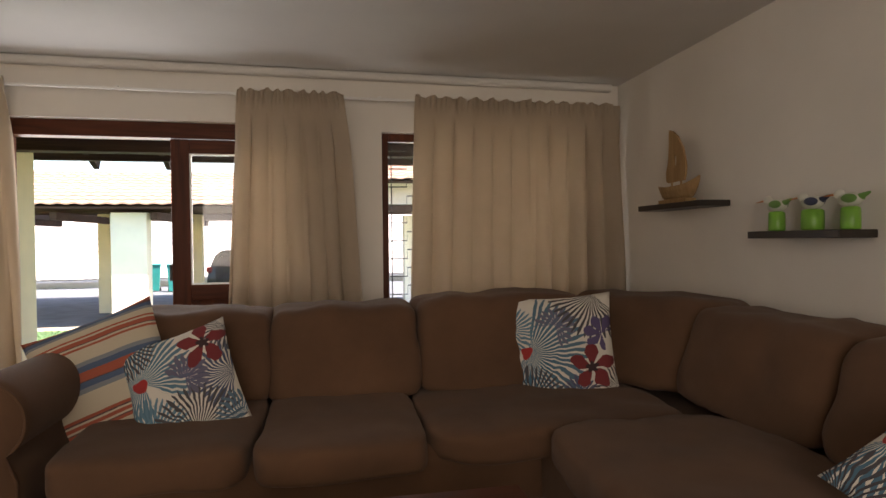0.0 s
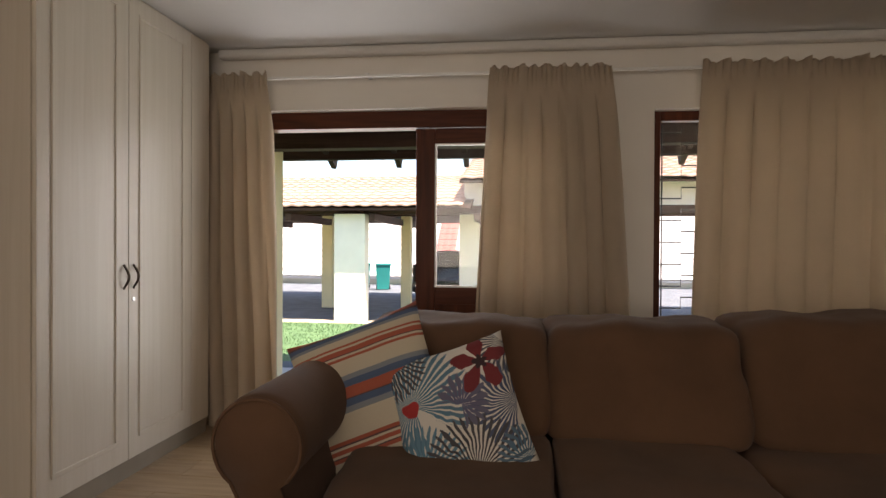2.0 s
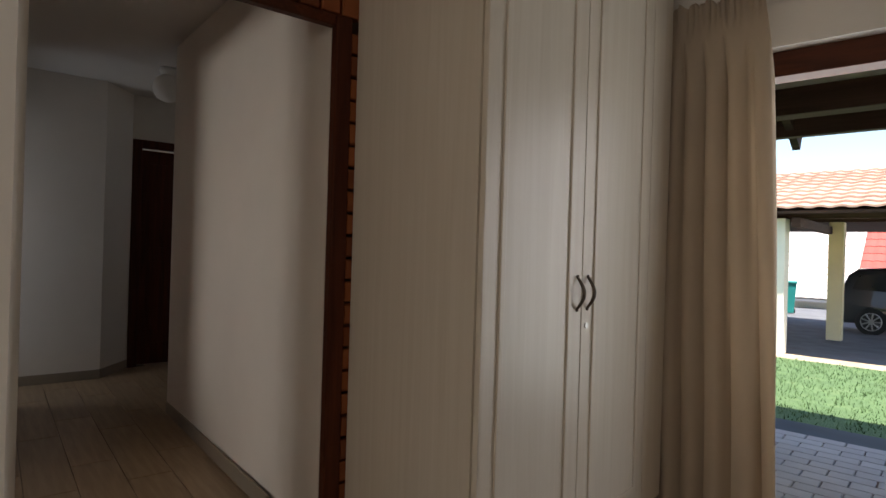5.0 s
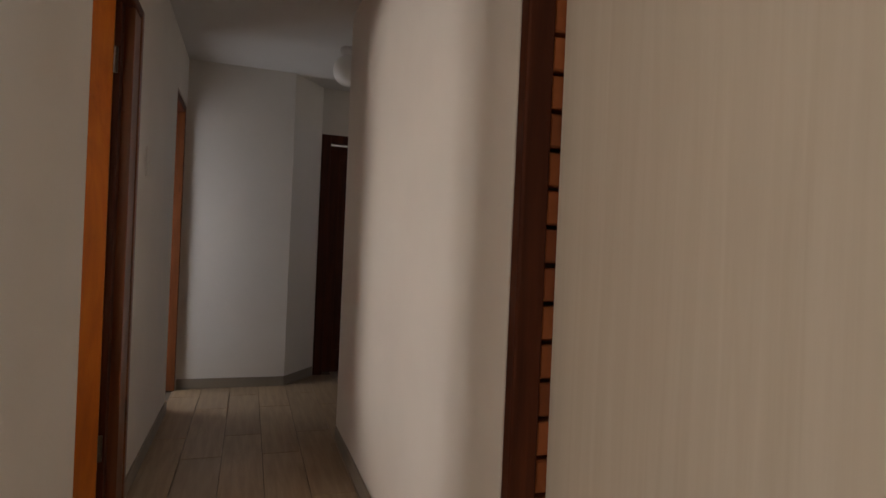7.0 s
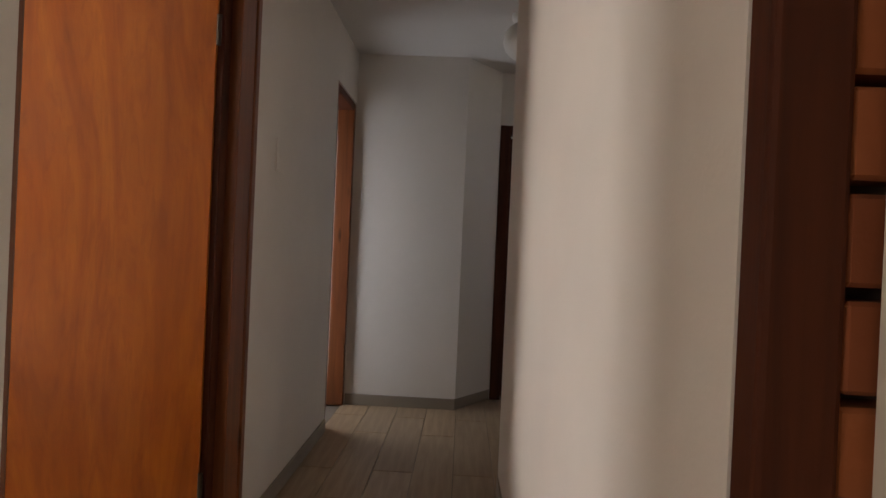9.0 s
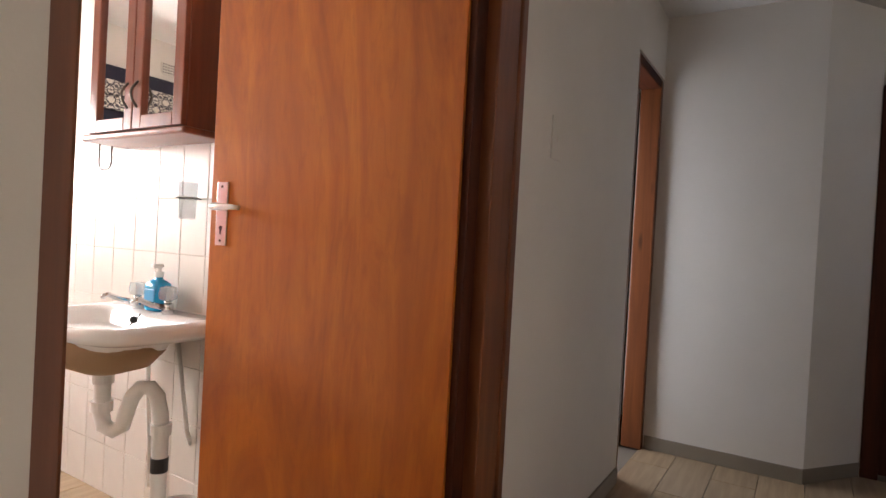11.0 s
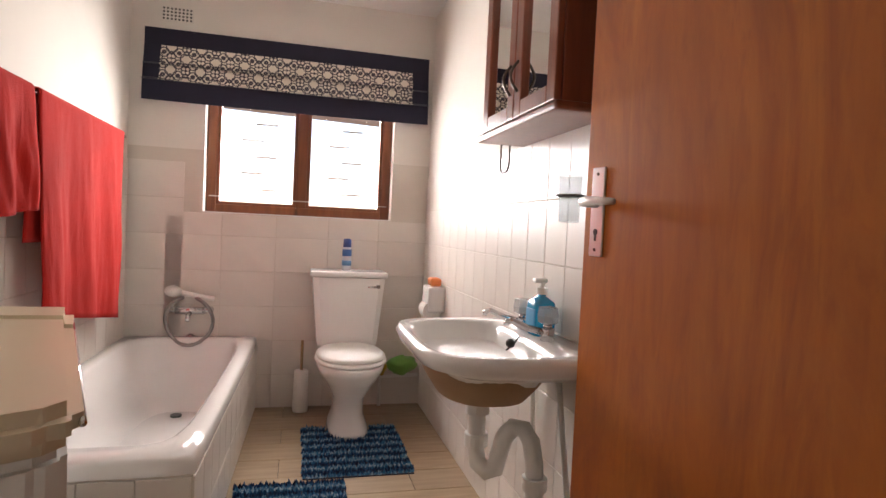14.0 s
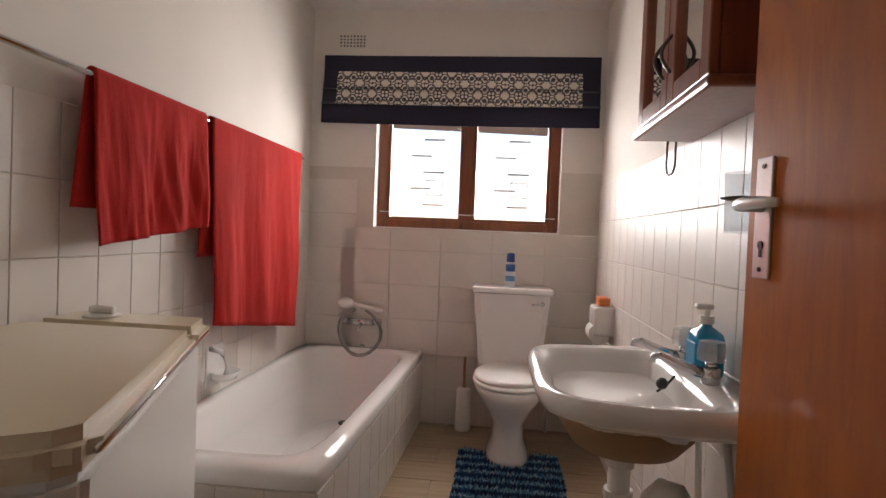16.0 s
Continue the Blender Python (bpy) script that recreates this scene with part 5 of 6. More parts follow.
# washing machine
wm = thing("washing_machine", HALL @ pose(1.575, -1.335, 0), "old white washing machine with a yellowed cream top", "washing machine")
body = [(0.02, 0.02), (0.37, 0.02), (0.37, 0.95), (-0.10, 0.95), (-0.25, 0.86), (-0.27, 0.82), (0.01, 0.05)]
part("body", extrude(body, 0.80, "z", 0.012), PLASTIC, wm, "white enamel body")
bm = extrude([(0.0, 0.0), (0.38, 0.0), (0.38, 0.175), (-0.057, 0.175)], 0.062, "z", 0.02)
bmesh.ops.translate(bm, verts=bm.verts, vec=(0, 0, 0.806))
part("control_panel", bm, CREAM, wm, "yellowed cream control panel")
bm = extrude([(-0.059, 0.179), (0.38, 0.179), (0.38, 0.97), (-0.12, 0.97), (-0.27, 0.875), (-0.292, 0.83)], 0.060, "z", 0.02)
bmesh.ops.translate(bm, verts=bm.verts, vec=(0, 0, 0.806))
part("lid", bm, CREAM, wm, "yellowed cream lid")
part("trim", tube([(-0.002, 0.02, 0.835), (-0.06, 0.18, 0.835), (-0.17, 0.49, 0.835), (-0.290, 0.83, 0.835)], 0.005, 8), CHROME, wm, "thin chrome edge strip", smooth=True)
bm = lathe([(0.045, 0.8685), (0.045, 0.873), (0.036, 0.876)], 24, center=(0.25, 0.09, 0))
box(0.215, 0.285, 0.082, 0.098, 0.876, 0.897, 0.006, bm=bm)
part("dial", bm, PLASTIC, wm, "round white control dial")
part("grip", box(-0.06, 0.2, 0.951, 0.985, 0.70, 0.80, 0.015), CREAM, wm, "cream front handle")

# soap dish on the wall by the tub
t = thing("soap_dish", HALL @ pose(BX1 - 0.001, -2.1, 0.52), "white ceramic soap dish fixed to the wall", "soap dish")
part("plate", box(-0.012, 0.0, -0.075, 0.075, -0.06, 0.11, 0.006), CERAMIC, t)
rings = [oval(-0.05, 0, 0.045, 0.06, -0.03, 2.2), oval(-0.055, 0, 0.055, 0.068, 0.0, 2.2), oval(-0.055, 0, 0.048, 0.06, 0.0, 2.2), oval(-0.05, 0, 0.03, 0.04, -0.02, 2.2)]
part("dish", loft(rings), CERAMIC, t, smooth=True)
part("grip", tube([(-0.01, 0.05, 0.10), (-0.06, 0.05, 0.09), (-0.085, 0.04, 0.03), (-0.07, 0.03, -0.01)], 0.011, 8), CERAMIC, t, smooth=True)

# toilet brush, cloths, spray can, tissue holder, tumbler, towel ring
t = thing("toilet_brush", HALL @ pose(0.975, BY + 0.09, 0), "white toilet brush holder with a pale handle", "toilet brush")
part("holder", lathe([(0.042, 0), (0.045, 0.01), (0.04, 0.24), (0.034, 0.245)], 20), PLASTIC, t, smooth=True)
part("handle", cyl((0, 0, 0.24), (0, 0, 0.42), 0.008), BOAT, t)
YEL, GRN = mat("yellow_cloth", fabric((0.60, 0.40, 0.02), 0.9)), mat("green_cloth", fabric((0.18, 0.42, 0.08), 0.9))


def rag(x, y, z, r, seed, material, label):
    bm = ball((0, 0, 0), r, 1.25, 0.7, 0.75, 18, 12)
    for v in bm.verts:
        v.co *= 1 + 0.45 * noise.noise(v.co * 28 + Vector((seed, 0, 0)))
    lo = min(v.co.z for v in bm.verts)
    solid("cleaning_cloth", bm, material, HALL @ pose(x, y, z - lo), label, "cloth", "cleaning cloths", smooth=True)


t = thing("wall_pipe", HALL, "white water pipe with a stop tap behind the toilet", "pipe")
part("pipe", tube([(BX0 + 0.26, BY + 0.03, 0.0), (BX0 + 0.26, BY + 0.03, 0.18), (BX0 + 0.02, BY + 0.03, 0.19)], 0.012, 8), PLASTIC, t, smooth=True)
rag(0.52, BY + 0.10, 0.205, 0.05, 3, YEL, "crumpled yellow cleaning cloth on the water pipe")
rag(0.37, BY + 0.09, 0.205, 0.07, 7, GRN, "crumpled green cleaning cloth on the water pipe")
t = thing("spray_can", HALL @ pose(0.74, BY + 0.13, 0.8425), "blue and white air freshener can on the cistern", "spray can")
part("can", lathe([(0.026, 0), (0.027, 0.004), (0.027, 0.12), (0.022, 0.135), (0.021, 0.137)], 20), mat("white_can_print", plain((0.7, 0.74, 0.8), 0.3)), t, smooth=True)
part("band", lathe([(0.0275, 0.085), (0.0275, 0.125)], 20), mat("blue_can_print", plain((0.03, 0.11, 0.33), 0.3)), t, smooth=True)
part("mark", lathe([(0.0277, 0.03), (0.0277, 0.06)], 20), mat("light_blue_print", plain((0.12, 0.3, 0.55), 0.3)), t, smooth=True)
part("cap", lathe([(0.022, 0.137), (0.024, 0.14), (0.022, 0.185), (0.0, 0.19)], 20), mat("blue_cap", plain((0.015, 0.05, 0.20), 0.3)), t, smooth=True)
t = thing("toilet_roll_holder", HALL @ pose(BX0 + 0.001, -2.72, 0.64), "white ceramic toilet roll holder with an orange soap bar", "toilet roll holder")
part("back", box(0.0, 0.10, -0.075, 0.075, 0.02, 0.16, 0.012), CERAMIC, t)
part("roll", cyl((0.07, -0.06, 0.03), (0.07, 0.06, 0.03), 0.05, n=24), PLASTIC, t, "white toilet roll")
part("soap", box(0.02, 0.08, -0.045, 0.045, 0.161, 0.205, 0.012), mat("orange_soap", plain((0.70, 0.20, 0.06), 0.5)), t, "orange soap bar")
t = thing("tumbler_holder", HALL @ pose(BX0 + 0.001, -1.14, 1.2), "clear tumbler in a dark wall ring", "tumbler")
ringp = [(0.055 + 0.036 * math.cos(2 * math.pi * k / 24), 0.036 * math.sin(2 * math.pi * k / 24), 0.02) for k in range(24)]
bm = tube(ringp, 0.003, 6, closed=True)
tube([(0.0, 0, 0.02), (0.022, 0, 0.02)], 0.003, 6, bm)
part("ring", bm, DARKMETAL, t)
g = part("tumbler", lathe([(0.0, -0.055), (0.028, -0.055), (0.033, 0.075), (0.031, 0.075), (0.027, -0.05), (0.0, -0.05)], 24, center=(0.055, 0, 0)), CLEAR, t, "clear plastic tumbler", smooth=True)
t = thing("towel_ring", HALL @ pose(BX0 + 0.001, -1.74, 1.40), "small dark metal towel ring under the cabinet", "towel ring")
pts = [(0.035, 0.045 * math.cos(a) * (1 + 0.25 * abs(math.sin(2 * a))), 0.0 + 0.06 * math.sin(a) * (1 + 0.2 * abs(math.sin(2 * a)))) for a in (2 * math.pi * k / 32 for k in range(32))]
part("ring", tube(pts, 0.004, 6, closed=True), DARKMETAL, t, smooth=True)
part("post", cyl((0, 0, 0.06), (0.035, 0, 0.06), 0.006), DARKMETAL, t)
# roll of paper on the floor by the basin
t = thing("paper_roll", HALL @ pose(BX0 + 0.13, -1.0, 0.0), "white paper roll standing under the basin", "paper roll")
part("roll", lathe([(0.02, 0.0), (0.075, 0.0), (0.08, 0.006), (0.08, 0.19), (0.075, 0.196), (0.02, 0.196)], 28), PLASTIC, t, smooth=True)


# mats
def chenille(nt, b):
    sep = nt.nodes.new("ShaderNodeSeparateXYZ")
    v = coords(nt)
    nt.links.new(v, sep.inputs[0])
    n = tex_noise(nt, v, 16, 4)
    w = mathn(nt, "SINE", mathn(nt, "ADD", mathn(nt, "MULTIPLY", sep.outputs["Y"], 72.0), mathn(nt, "MULTIPLY", n, 2.2)))
    f = mathn(nt, "ADD", mathn(nt, "MULTIPLY", w, 0.27), mathn(nt, "ADD", mathn(nt, "MULTIPLY", tex_noise(nt, v, 90, 2), 0.7), 0.15))
    c = ramp(nt, f, [(0.2, (0.004, 0.012, 0.04)), (0.48, (0.012, 0.075, 0.19)), (0.68, (0.05, 0.20, 0.36)), (0.84, (0.42, 0.52, 0.60))])
    nt.links.new(c, b.inputs["Base Color"])
    b.inputs["Roughness"].default_value = 1.0


CHENILLE = mat("blue_chenille", chenille)


def bath_mat(name, x0, x1, y0, y1, notch, label):
    rng = random.Random(11)
    t = thing(name, HALL, label, "bath mat", "bath mats")
    bm = bmesh.new()
    step = 0.0135
    n = 0
    y = y0
    while y < y1:
        x = x0
        while x < x1:
            if not (notch and (x - notch[0]) ** 2 / notch[2] ** 2 + (y - notch[1]) ** 2 / notch[3] ** 2 < 1):
                h = 0.016 + rng.uniform(0, 0.014)
                a, c = x + rng.uniform(-0.005, 0.005), y + rng.uniform(-0.005, 0.005)
                r = 0.010
                tip = bm.verts.new((a + rng.uniform(-0.006, 0.006), c + rng.uniform(-0.006, 0.006), h))
                vs = [bm.verts.new((a + r * math.cos(k), c + r * math.sin(k), 0.004)) for k in (0.4, 1.9, 3.6, 5.1)]
                for k in range(4):
                    bm.faces.new((vs[k], vs[(k + 1) % 4], tip))
            x += step
        y += step
    p = part("pile", bm, CHENILLE, t, "shaggy blue pile")
    p["kind"] = "stuff"
    # backing follows the notch in strips
    bm = bmesh.new()
    y = y0
    while y < y1 - 0.001:
        ya = min(y + 0.03, y1)
        segs = [(x0, x1)]
        if notch and abs((y + ya) / 2 - notch[1]) < notch[3]:
            w = notch[2] * math.sqrt(1 - ((y + ya) / 2 - notch[1]) ** 2 / notch[3] ** 2)
            segs = [(x0, notch[0] - w), (notch[0] + w, x1)]
        for a, c in segs:
            box(a, c, y, ya, 0.0, 0.005, bm=bm)
        y = ya
    part("backing", bm, NAVY, t)


bath_mat("pedestal_mat", 0.475, 0.965, -2.80, -2.18, (0.725, -2.86, 0.125, 0.26), "blue striped chenille mat cut round the toilet foot")
bath_mat("bath_mat", 0.80, 1.24, -2.14, -1.45, None, "blue striped chenille mat beside the bathtub")


# ---- outdoors ----
OUTPLASTER = mat("sunlit_plaster", plain((0.82, 0.78, 0.68), 0.85, vary=0.05, bumpy=0.1))
YELLOW = mat("yellow_painted_post", plain((0.78, 0.66, 0.40), 0.8, vary=0.06))
TERRA = mat("terracotta_roof_tile", varied((0.56, 0.36, 0.27), (0.06, 0.05, 0.04), 0.85, 9))
ROOFWOOD = mat("weathered_roof_timber", wood((0.035, 0.02, 0.015), (0.10, 0.055, 0.04), 0.7, 0, 1.0, 0.0))


def lawn(nt, b):
    v = coords(nt)
    n = tex_noise(nt, v, 3.0, 6, 0.65)
    f = tex_noise(nt, v, 60, 3)
    c = ramp(nt, n, [(0.3, (0.08, 0.15, 0.06)), (0.6, (0.13, 0.225, 0.09)), (0.85, (0.28, 0.30, 0.17))])
    nt.links.new(mix(nt, mathn(nt, "MULTIPLY", f, 0.4), c, (0.05, 0.09, 0.025)), b.inputs["Base Color"])
    b.inputs["Roughness"].default_value = 0.95
    bump(nt, b, f, 0.6, 0.03)


LAWN = mat("mown_lawn", lawn)
SAND = mat("bare_sand", plain((0.50, 0.40, 0.28), 0.95, vary=0.2, fine=90, bumpy=0.4))
setting("ground", box(-400, 400, -400, 400, -0.9, -0.62), SAND, WORLD, "bare sandy ground reaching to the horizon", "ground")
setting("pavement", box(-9, 9, 4.44, 6.05, -0.18, -0.075), MORTAR, WORLD, "paved patio of pale concrete bricks", "pavement")
setting("kerb", box(-9, 9, 6.05, 6.42, -0.18, -0.065, 0.01), mat("dark_concrete_edging", plain((0.09, 0.10, 0.11), 0.9, vary=0.15)), WORLD, "dark concrete edging beside the lawn", "kerb")
setting("lawn", loft([[(x, 6.42, -0.08), (x, 11.6, -0.385), (x, 11.6, -0.45), (x, 6.42, -0.2)] for x in (-20, 20)]), LAWN, WORLD, "mown green lawn", "lawn")
setting("road", loft([[(x, 12.4, -0.43), (x, 18.5, -0.52), (x, 40, -0.6), (x, 40, -0.66), (x, 12.4, -0.5)] for x in (-40, 40)]), TAR, WORLD, "grey tarred driveway under the carport", "road")
# grass blades near the patio
rng = random.Random(4)
bm = bmesh.new()
for _ in range(9000):
    x, y = rng.uniform(-5.5, 0.6), rng.uniform(6.43, 11.5)
    g0 = -0.082 - 0.0589 * (y - 6.42)
    h, a = rng.uniform(0.02, 0.05), rng.uniform(0, 6.28)
    dx, dy = 0.006 * math.cos(a), 0.006 * math.sin(a)
    bm.faces.new([bm.verts.new(p) for p in ((x - dx, y - dy, g0), (x + dx, y + dy, g0), (x + rng.uniform(-0.02, 0.02), y + rng.uniform(-0.02, 0.02), g0 + h))])
solid("grass", bm, LAWN, WORLD, "short green lawn grass", "grass", kind="stuff")
# patio wall and roof
setting("patio_wall", box(-2.62, -2.42, 4.46, 5.7, -0.08, 2.3, 0.01), YELLOW, WORLD, "pale yellow painted wall beside the patio", "wall")
pr = thing("patio_roof", WORLD, "tiled patio roof on dark timber beams", "roof", kind="structure")
part("beam", box(-6, 6, 5.15, 5.29, 1.965, 2.12, 0.006), ROOFWOOD, pr, "thick dark timber beam")
part("fascia", box(-6, 6, 5.20, 5.24, 2.121, 2.45), WHITE, pr, "white strip above the beam")
part("beam", box(-6, 6, 6.12, 6.20, 2.02, 2.16, 0.005), ROOFWOOD, pr)
part("boarding", loft([[(x, 4.40, 2.84), (x, 6.45, 2.10), (x, 6.45, 2.13), (x, 4.40, 2.87)] for x in (-6, 6)]), ROOFWOOD, pr)
for i in range(16):
    x = -5.6 + 0.69 * i
    bm = loft([[(x + d, 4.42, 2.68), (x + d, 6.22, 2.03), (x + d, 6.36, 1.96), (x + d, 6.43, 2.09), (x + d, 4.42, 2.82)] for d in (-0.025, 0.025)])
    part("rafter", bm, ROOFWOOD, pr)


def tile_row(x0, x1, y0, z0, dy, dz, parent, every=0.2, material=None):
    """One course of curved roof tiles, lying from (y0, z0) up by (dy, dz)."""
    bm = bmesh.new()
    n = int((x1 - x0) / every)
    for i in range(n):
        xa = x0 + i * every
        pr_ = [(xa + every * k / 6, 0.028 * math.sin(math.pi * k / 6) + (0.01 if k in (0, 6) else 0)) for k in range(7)]
        lo = [bm.verts.new((x, y0, z0 + h + 0.03)) for x, h in pr_]
        hi = [bm.verts.new((x, y0 + dy * 1.06, z0 + dz * 1.06 + h)) for x, h in pr_]
        bt = [bm.verts.new((x, y0, z0 + h + 0.006)) for x, h in pr_]
        for k in range(6):
            bm.faces.new((lo[k], lo[k + 1], hi[k + 1], hi[k]))
            bm.faces.new((bt[k], bt[k + 1], lo[k + 1], lo[k]))
    ob = part("tile_course", bm, material or TERRA, parent)
    return ob


for j in range(7):
    tile_row(-6, 6, 6.48 - 0.33 * j, 2.115 + 0.119 * j, -0.33, 0.119, pr, 0.21)

# carport
setting("sand_verge", loft([[(x, 11.6, -0.39), (x, 12.4, -0.425), (x, 12.4, -0.7), (x, 11.6, -0.7)] for x in (-40, 40)]), SAND, WORLD, "strip of bare sand between lawn and driveway", "ground")
# carport scaled about a camera eye point, so its outline still fits the view
CAMERA_EYE = Matrix.Translation((-0.81, 1.09, 1.13))
cp = thing("carport", CAMERA_EYE @ Matrix.Scale(1.26, 4) @ CAMERA_EYE.inverted(), "carport with a terracotta tiled roof on painted posts", "carport")
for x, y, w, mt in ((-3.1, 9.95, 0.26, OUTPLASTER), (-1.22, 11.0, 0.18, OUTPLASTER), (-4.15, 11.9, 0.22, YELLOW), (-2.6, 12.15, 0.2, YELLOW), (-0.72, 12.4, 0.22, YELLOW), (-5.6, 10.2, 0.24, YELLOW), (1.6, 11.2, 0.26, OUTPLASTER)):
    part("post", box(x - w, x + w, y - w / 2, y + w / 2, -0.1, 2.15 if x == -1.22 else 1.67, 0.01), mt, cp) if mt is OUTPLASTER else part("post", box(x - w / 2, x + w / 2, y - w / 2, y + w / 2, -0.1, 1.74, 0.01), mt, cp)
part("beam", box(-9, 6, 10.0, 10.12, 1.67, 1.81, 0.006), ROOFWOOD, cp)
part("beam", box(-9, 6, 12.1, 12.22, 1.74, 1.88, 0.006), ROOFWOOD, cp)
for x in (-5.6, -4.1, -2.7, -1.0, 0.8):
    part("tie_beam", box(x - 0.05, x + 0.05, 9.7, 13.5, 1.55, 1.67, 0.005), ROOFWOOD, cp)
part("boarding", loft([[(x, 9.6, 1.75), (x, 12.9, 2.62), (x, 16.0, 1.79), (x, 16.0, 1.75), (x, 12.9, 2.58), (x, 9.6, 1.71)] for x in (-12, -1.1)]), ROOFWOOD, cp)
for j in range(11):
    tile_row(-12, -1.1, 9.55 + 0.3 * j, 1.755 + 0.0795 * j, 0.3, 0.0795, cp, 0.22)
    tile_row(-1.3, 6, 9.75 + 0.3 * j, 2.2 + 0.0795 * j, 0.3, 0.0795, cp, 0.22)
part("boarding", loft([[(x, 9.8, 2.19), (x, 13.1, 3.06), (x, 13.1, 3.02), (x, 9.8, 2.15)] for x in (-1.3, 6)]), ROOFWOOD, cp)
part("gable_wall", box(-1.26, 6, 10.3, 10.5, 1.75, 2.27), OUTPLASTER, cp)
# neighbouring tiled house and wall behind
nh = thing("neighbour_house", WORLD, "pale house with a light tiled roof beyond the driveway", "house")
PALETILE = mat("pale_concrete_roof_tile", varied((0.66, 0.60, 0.56), (0.04, 0.04, 0.04), 0.9, 6))
REDTILE = mat("red_roof_tile", varied((0.42, 0.10, 0.08), (0.05, 0.02, 0.02), 0.85, 6))
part("wall", box(-24, 14, 25.0, 33.0, -0.65, -0.1), OUTPLASTER, nh)
part("roof", loft([[(x, 24.6, -0.22), (x, 30, 3.5), (x, 34, 1.75), (x, 34, 1.65), (x, 24.6, -0.3)] for x in (-25, 15)]), PALETILE, nh)
for j in range(14):
    for a, c, mt in ((-25, -3.9, PALETILE), (-3.9, -2.7, REDTILE), (-2.7, 15, PALETILE)):
        tile_row(a, c, 24.55 + 0.385 * j, -0.2 + 0.266 * j, 0.385, 0.266, nh, 0.3, mt)


# car
def car():
    paint = mat("dark_grey_car_paint", plain((0.035, 0.038, 0.045), 0.25, 0.3, 0.05, coat=0.6, bumpy=0))
    tyre, alloy = mat("tyre_rubber", plain((0.02, 0.02, 0.02), 0.85)), mat("alloy", plain((0.5, 0.5, 0.5), 0.35, 0.9, bumpy=0))
    tint, lampred = mat("tinted_glass", plain((0.012, 0.014, 0.018), 0.08, bumpy=0)), mat("red_lamp_lens", plain((0.35, 0.01, 0.01), 0.2, bumpy=0))
    c = thing("parked_car", pose(-3.4, 18.4, -0.53, 0, 0, 0) @ Matrix.Scale(0.93, 4), "dark grey compact SUV parked under the carport", "car")
    side = [(0.0, 0.45), (0.02, 0.75), (0.06, 1.0), (0.22, 1.45), (0.42, 1.62), (1.2, 1.68), (2.1, 1.62), (2.75, 1.12), (3.65, 0.98), (3.95, 0.75), (3.98, 0.4), (3.85, 0.25), (0.1, 0.25)]
    rings = []
    for y, s in ((-0.86, 0.93), (-0.80, 0.985), (-0.4, 1.0), (0.4, 1.0), (0.80, 0.985), (0.86, 0.93)):
        rings.append([(2 + (x - 2) * (0.97 + 0.03 * s), y * (1 - 0.16 * max(0, z - 1.0) / 0.68), 0.7 + (z - 0.7) * s) for x, z in side])
    part("body", loft(rings), paint, c, smooth=False)
    for sy in (-0.845, 0.78):
        bm = extrude([(0.32, 1.1), (0.45, 1.45), (1.15, 1.5), (1.15, 1.08)], 0.05, "y", 0.01)
        bmesh.ops.translate(bm, verts=bm.verts, vec=(0, sy, 0))
        part("side_window", bm, tint, c)
        bm = extrude([(1.22, 1.08), (1.22, 1.5), (2.0, 1.48), (2.5, 1.1)], 0.05, "y", 0.01)
        bmesh.ops.translate(bm, verts=bm.verts, vec=(0, sy, 0))
        part("side_window", bm, tint, c)
    for x in (0.72, 3.2):
        for sy in (-1, 1):
            wh = part("wheel", cyl((x, sy * 0.66, 0.33), (x, sy * 0.885, 0.33), 0.33, n=28), tyre, c)
            rim = part("rim", cyl((x, sy * 0.886, 0.33), (x, sy * 0.892, 0.33), 0.215, n=24), BLACK, wh)
            bm = bmesh.new()
            for k in range(9):
                a = 2 * math.pi * k / 9
                tube([(x, sy * 0.896, 0.33), (x + 0.2 * math.cos(a), sy * 0.896, 0.33 + 0.2 * math.sin(a))], 0.019, 6, bm)
            tube([(x + 0.21 * math.cos(a), sy * 0.894, 0.33 + 0.21 * math.sin(a)) for a in (2 * math.pi * k / 24 for k in range(24))], 0.014, 6, bm, True)
            part("spokes", bm, alloy, wh, "silver alloy spokes")
    for sy in (-0.74, 0.74):
        part("tail_lamp", box(-0.005, 0.16, sy - 0.1, sy + 0.1, 0.92, 1.1, 0.02), lampred, c, "red tail lamp")
    part("bumper", box(-0.06, 0.14, -0.78, 0.78, 0.3, 0.55, 0.04), BLACK, c)


car()
TEAL = mat("teal_plastic", plain((0.02, 0.28, 0.26), 0.5))


def bin_(x, y, label):
    t = thing("wheelie_bin", pose(x, y, -0.55, 0, 0, 12), label, "bin", "bins")
    bm = loft([[(-w, -w, z), (w, -w, z), (w, w, z), (-w, w, z)] for w, z in ((0.22, 0.05), (0.28, 0.95))])
    part("body", bm, TEAL, t)
    part("lid", box(-0.3, 0.3, -0.31, 0.3, 0.951, 1.01, 0.02), TEAL, t)
    for s in (-1, 1):
        part("wheel", cyl((s * 0.2, 0.25, 0.1), (s * 0.27, 0.25, 0.1), 0.1), BLACK, t)


bin_(-5.3, 21.9, "teal plastic wheelie bin across the driveway")
bin_(-6.2, 22.3, "second teal plastic wheelie bin beside the other")
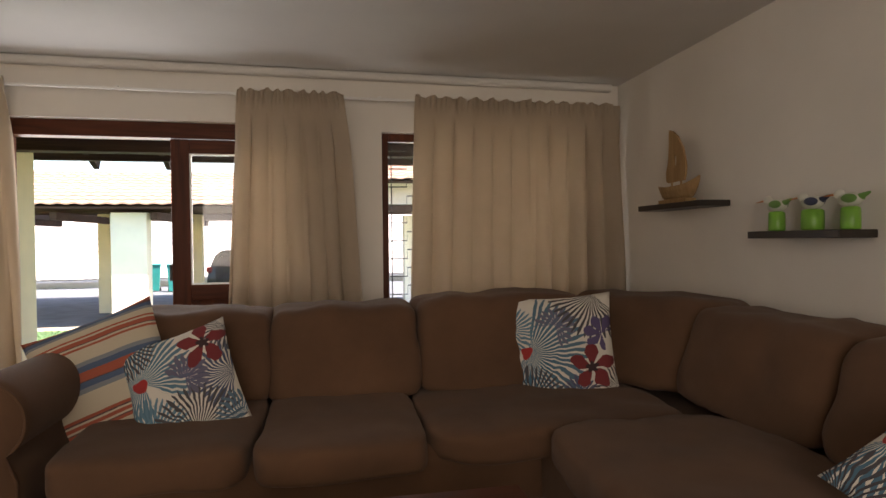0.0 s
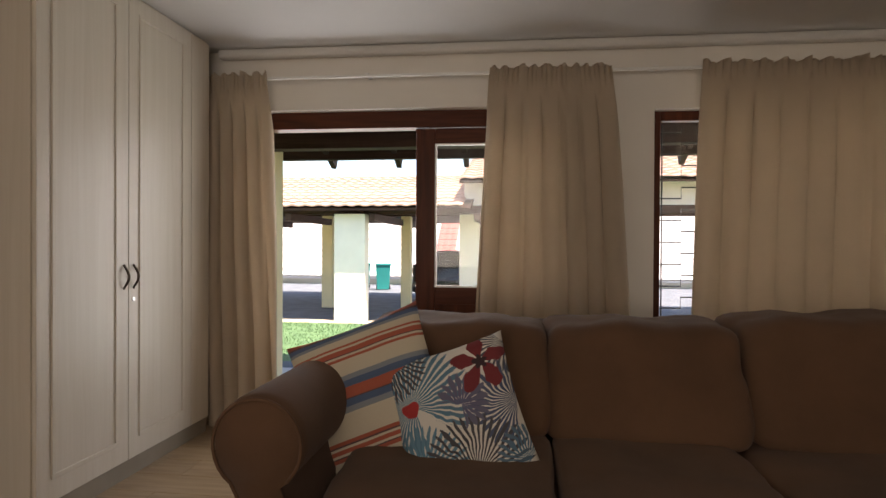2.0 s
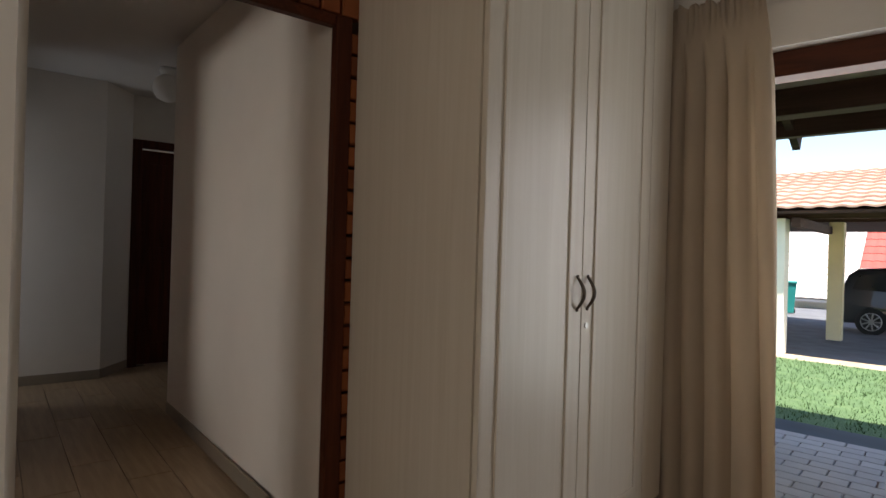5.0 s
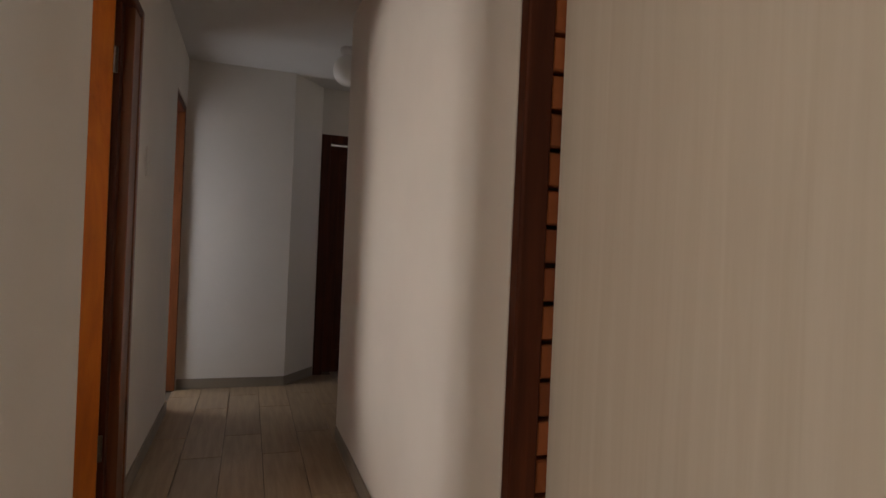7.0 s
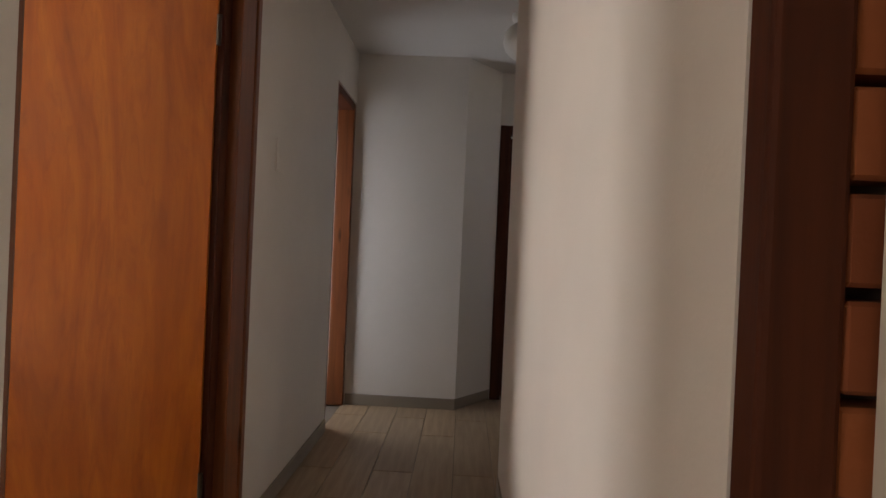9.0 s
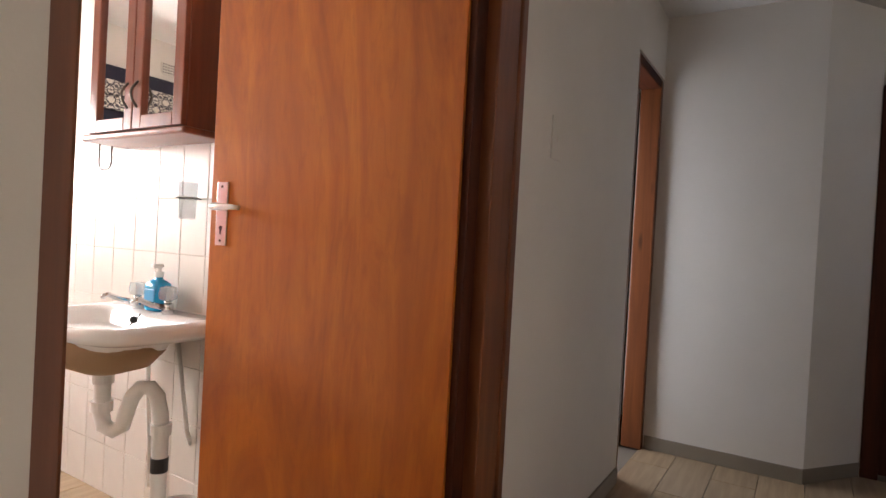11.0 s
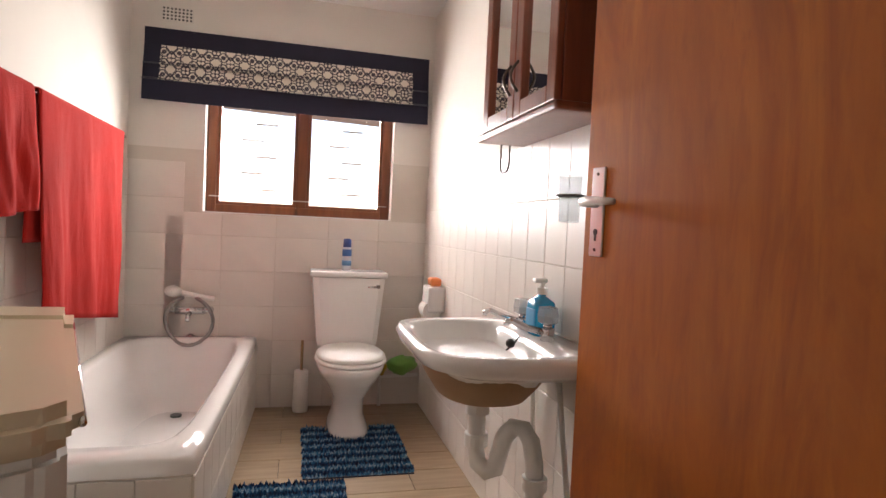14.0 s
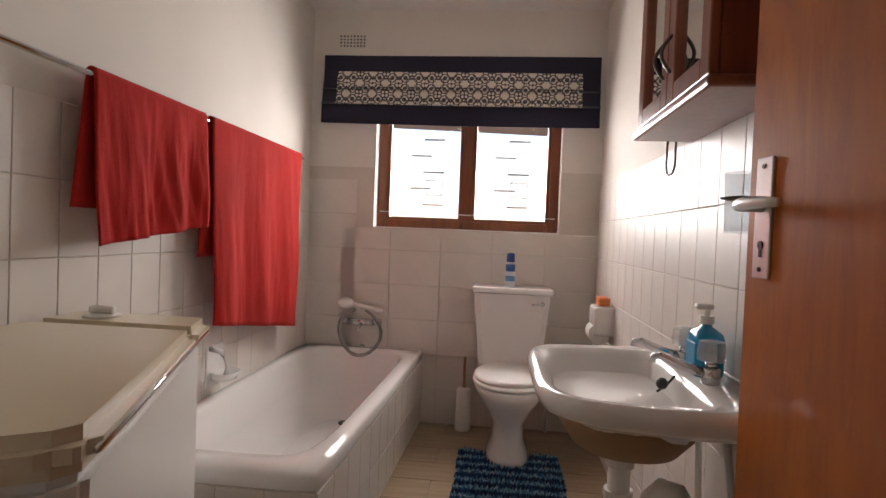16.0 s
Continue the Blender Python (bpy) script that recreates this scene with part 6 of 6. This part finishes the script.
# slab added out of view to keep sun off the bathroom window; yard wall behind
setting("bathroom_eave", box(-0.8, 3.0, BY - 1.0, BY - 0.2, 2.3, 2.4), ROOFWOOD, HALL, "unseen slab added over the bathroom window to keep sun out", "eave")
setting("garden_wall", box(-6, 8, BY - 9.2, BY - 9.0, -0.2, 1.0), OUTPLASTER, HALL, "low pale garden wall outside the bathroom", "wall")
setting("roof_slab", box(-9.0, 3.4, -6.0, 4.6, CZ + 0.12, CZ + 0.3), ROOFWOOD, WORLD, "house roof", "roof")

# ---- pieces: bricks, floor planks, wall tiles, pavers ----
def shared(name, sx, sy, sz, bevel, material):
    bm = box(-sx / 2, sx / 2, -sy / 2, sy / 2, -sz / 2, sz / 2, bevel, 1)
    me = bpy.data.meshes.new(name)
    bm.to_mesh(me)
    bm.free()
    me.materials.append(material)
    return me


def piece(name, me, parent, loc, rot=(0, 0, 0)):
    ob = new(name, me)
    ob.parent = parent
    ob.location, ob.rotation_euler = loc, rot
    return ob


rng = random.Random(21)
bw = bpy.data.objects["wall_west_brick_backing"]
course, L = 0.085, 0.22
full, half_, endb = shared("brick", 0.11, L, 0.074, 0.004, BRICK), shared("brick_half", 0.11, 0.105, 0.074, 0.004, BRICK), shared("brick_header", 0.11, 0.074, 0.22, 0.004, BRICK)
k = 0
z = 0.04
while z < 1.98:
    if k % 2:
        piece("brick", half_, bw, (OX - 0.052 + rng.uniform(-0.003, 0.003), 1.14, z))
        piece("brick", full, bw, (OX - 0.052 + rng.uniform(-0.003, 0.003), 1.313, z))
    else:
        piece("brick", full, bw, (OX - 0.052 + rng.uniform(-0.003, 0.003), 1.198, z))
    z += course
    k += 1
y = 0.15
while y < 1.6:
    piece("brick", endb, bw, (OX - 0.052 + rng.uniform(-0.003, 0.003), y, 2.115))
    y += 0.085
for r in range(2):
    y = 0.16 - 0.11 * (r % 2)
    while y < 1.6:
        if y > 0.1:
            piece("brick", full, bw, (OX - 0.052 + rng.uniform(-0.003, 0.003), y + 0.06, 2.275 + 0.085 * r))
        y += 0.232

pl = shared("plank", 0.897, 0.197, 0.011, 0.0015, PLANK)
y, r = -2.2, 0
while y < 4.2:
    x = -2.4 + (0.45 if r % 2 else 0.0)
    while x < 2.4:
        if -2.6 < x and (y > 0.9 or x > -2.0):
            piece("plank", pl, floor_slab, (x, y, -0.0055))
        x += 0.9
    y += 0.2
    r += 1
hall_floor = setting("hall_floor", box(-2.4, OX - 0.02, -3.2, 2.6, -0.0115, -0.0105), GROUT, HALL, "wood-look plank tiles in the hall and bathroom", "floor")
y, r = BY + 0.1, 0
while y < 2.6:
    x = -2.2 + (0.45 if r % 2 else 0.12)
    while x < OX + 0.4:
        ok = (y < -0.05 and 0.0 < x < 2.2) or y >= -0.05
        if ok:
            piece("plank", pl, hall_floor, (x, y, -0.0052))
        x += 0.9
    y += 0.2
    r += 1

# bathroom wall tiles, three courses shown at most heights
TH, TW, TT = 0.2045, 0.151, 1.425
tl = shared("tile", 0.006, TW - 0.003, TH - 0.003, 0.0012, TILE)
tlw = shared("tile_wide", 0.006, 2 * TW - 0.003, TH - 0.003, 0.0012, TILE)
tlc = shared("tile_cut", 0.006, 2 * TW - 0.003, TH - 0.08, 0.0012, TILE)
ws, ww, we = (bpy.data.objects[n_] for n_ in ("wall_bath_south", "wall_bath_west", "wall_bath_east"))
grout_w = box(BX0, BX0 + 0.003, BY, -0.13, 0.0, TT)
setting("grout_bath_west", grout_w, TGROUT, HALL, "pale grout bed behind the wall tiles", "grout")
setting("grout_bath_east", box(BX1 - 0.003, BX1, BY, -0.25, 0.0, TT), TGROUT, HALL, "pale grout bed behind the wall tiles", "grout")
setting("grout_bath_south", wall_with_holes(BX0, BX1, 0.0, TT, [(0.47, 1.56, 1.145, 1.5)], BY, BY + 0.003, "x"), TGROUT, HALL, "pale grout bed behind the wall tiles", "grout")
z = TT - TH / 2
while z > 0.0:
    y = BY + 0.01 + TW / 2
    while y < -0.15:
        if y < -0.85:
            piece("tile", tl, ww, (BX0 + 0.004, y, z))
        if z > 0.3:
            piece("tile", tl, we, (BX1 - 0.004, y, z))
        y += TW
    x = BX0 + 0.004 + TW
    while x < BX1 + TW:
        inside = 0.33 < x < 1.70 and z > 1.1
        if not inside:
            piece("tile", tlw, ws, (min(x, BX1 - TW + 0.002), BY + 0.004, z), (0, 0, radians(90)))
        elif z < 1.2:
            piece("tile", tlc, ws, (x, BY + 0.004, z - 0.0385), (0, 0, radians(90)))
        x += 2 * TW
    z -= TH
PAVER = mat("pale_concrete_paver", varied((0.64, 0.61, 0.60), (0.05, 0.05, 0.05), 0.9, 12))
pv = shared("paver", 0.215, 0.105, 0.05, 0.004, PAVER)
pave = bpy.data.objects["pavement"]
y, r = 4.52, 0
while y < 6.0:
    x = -3.3 + (0.11 if r % 2 else 0)
    while x < 0.4:
        if len(pave.children) < 300:
            piece("paver", pv, pave, (x, y, -0.072))
        x += 0.222
    y += 0.112
    r += 1
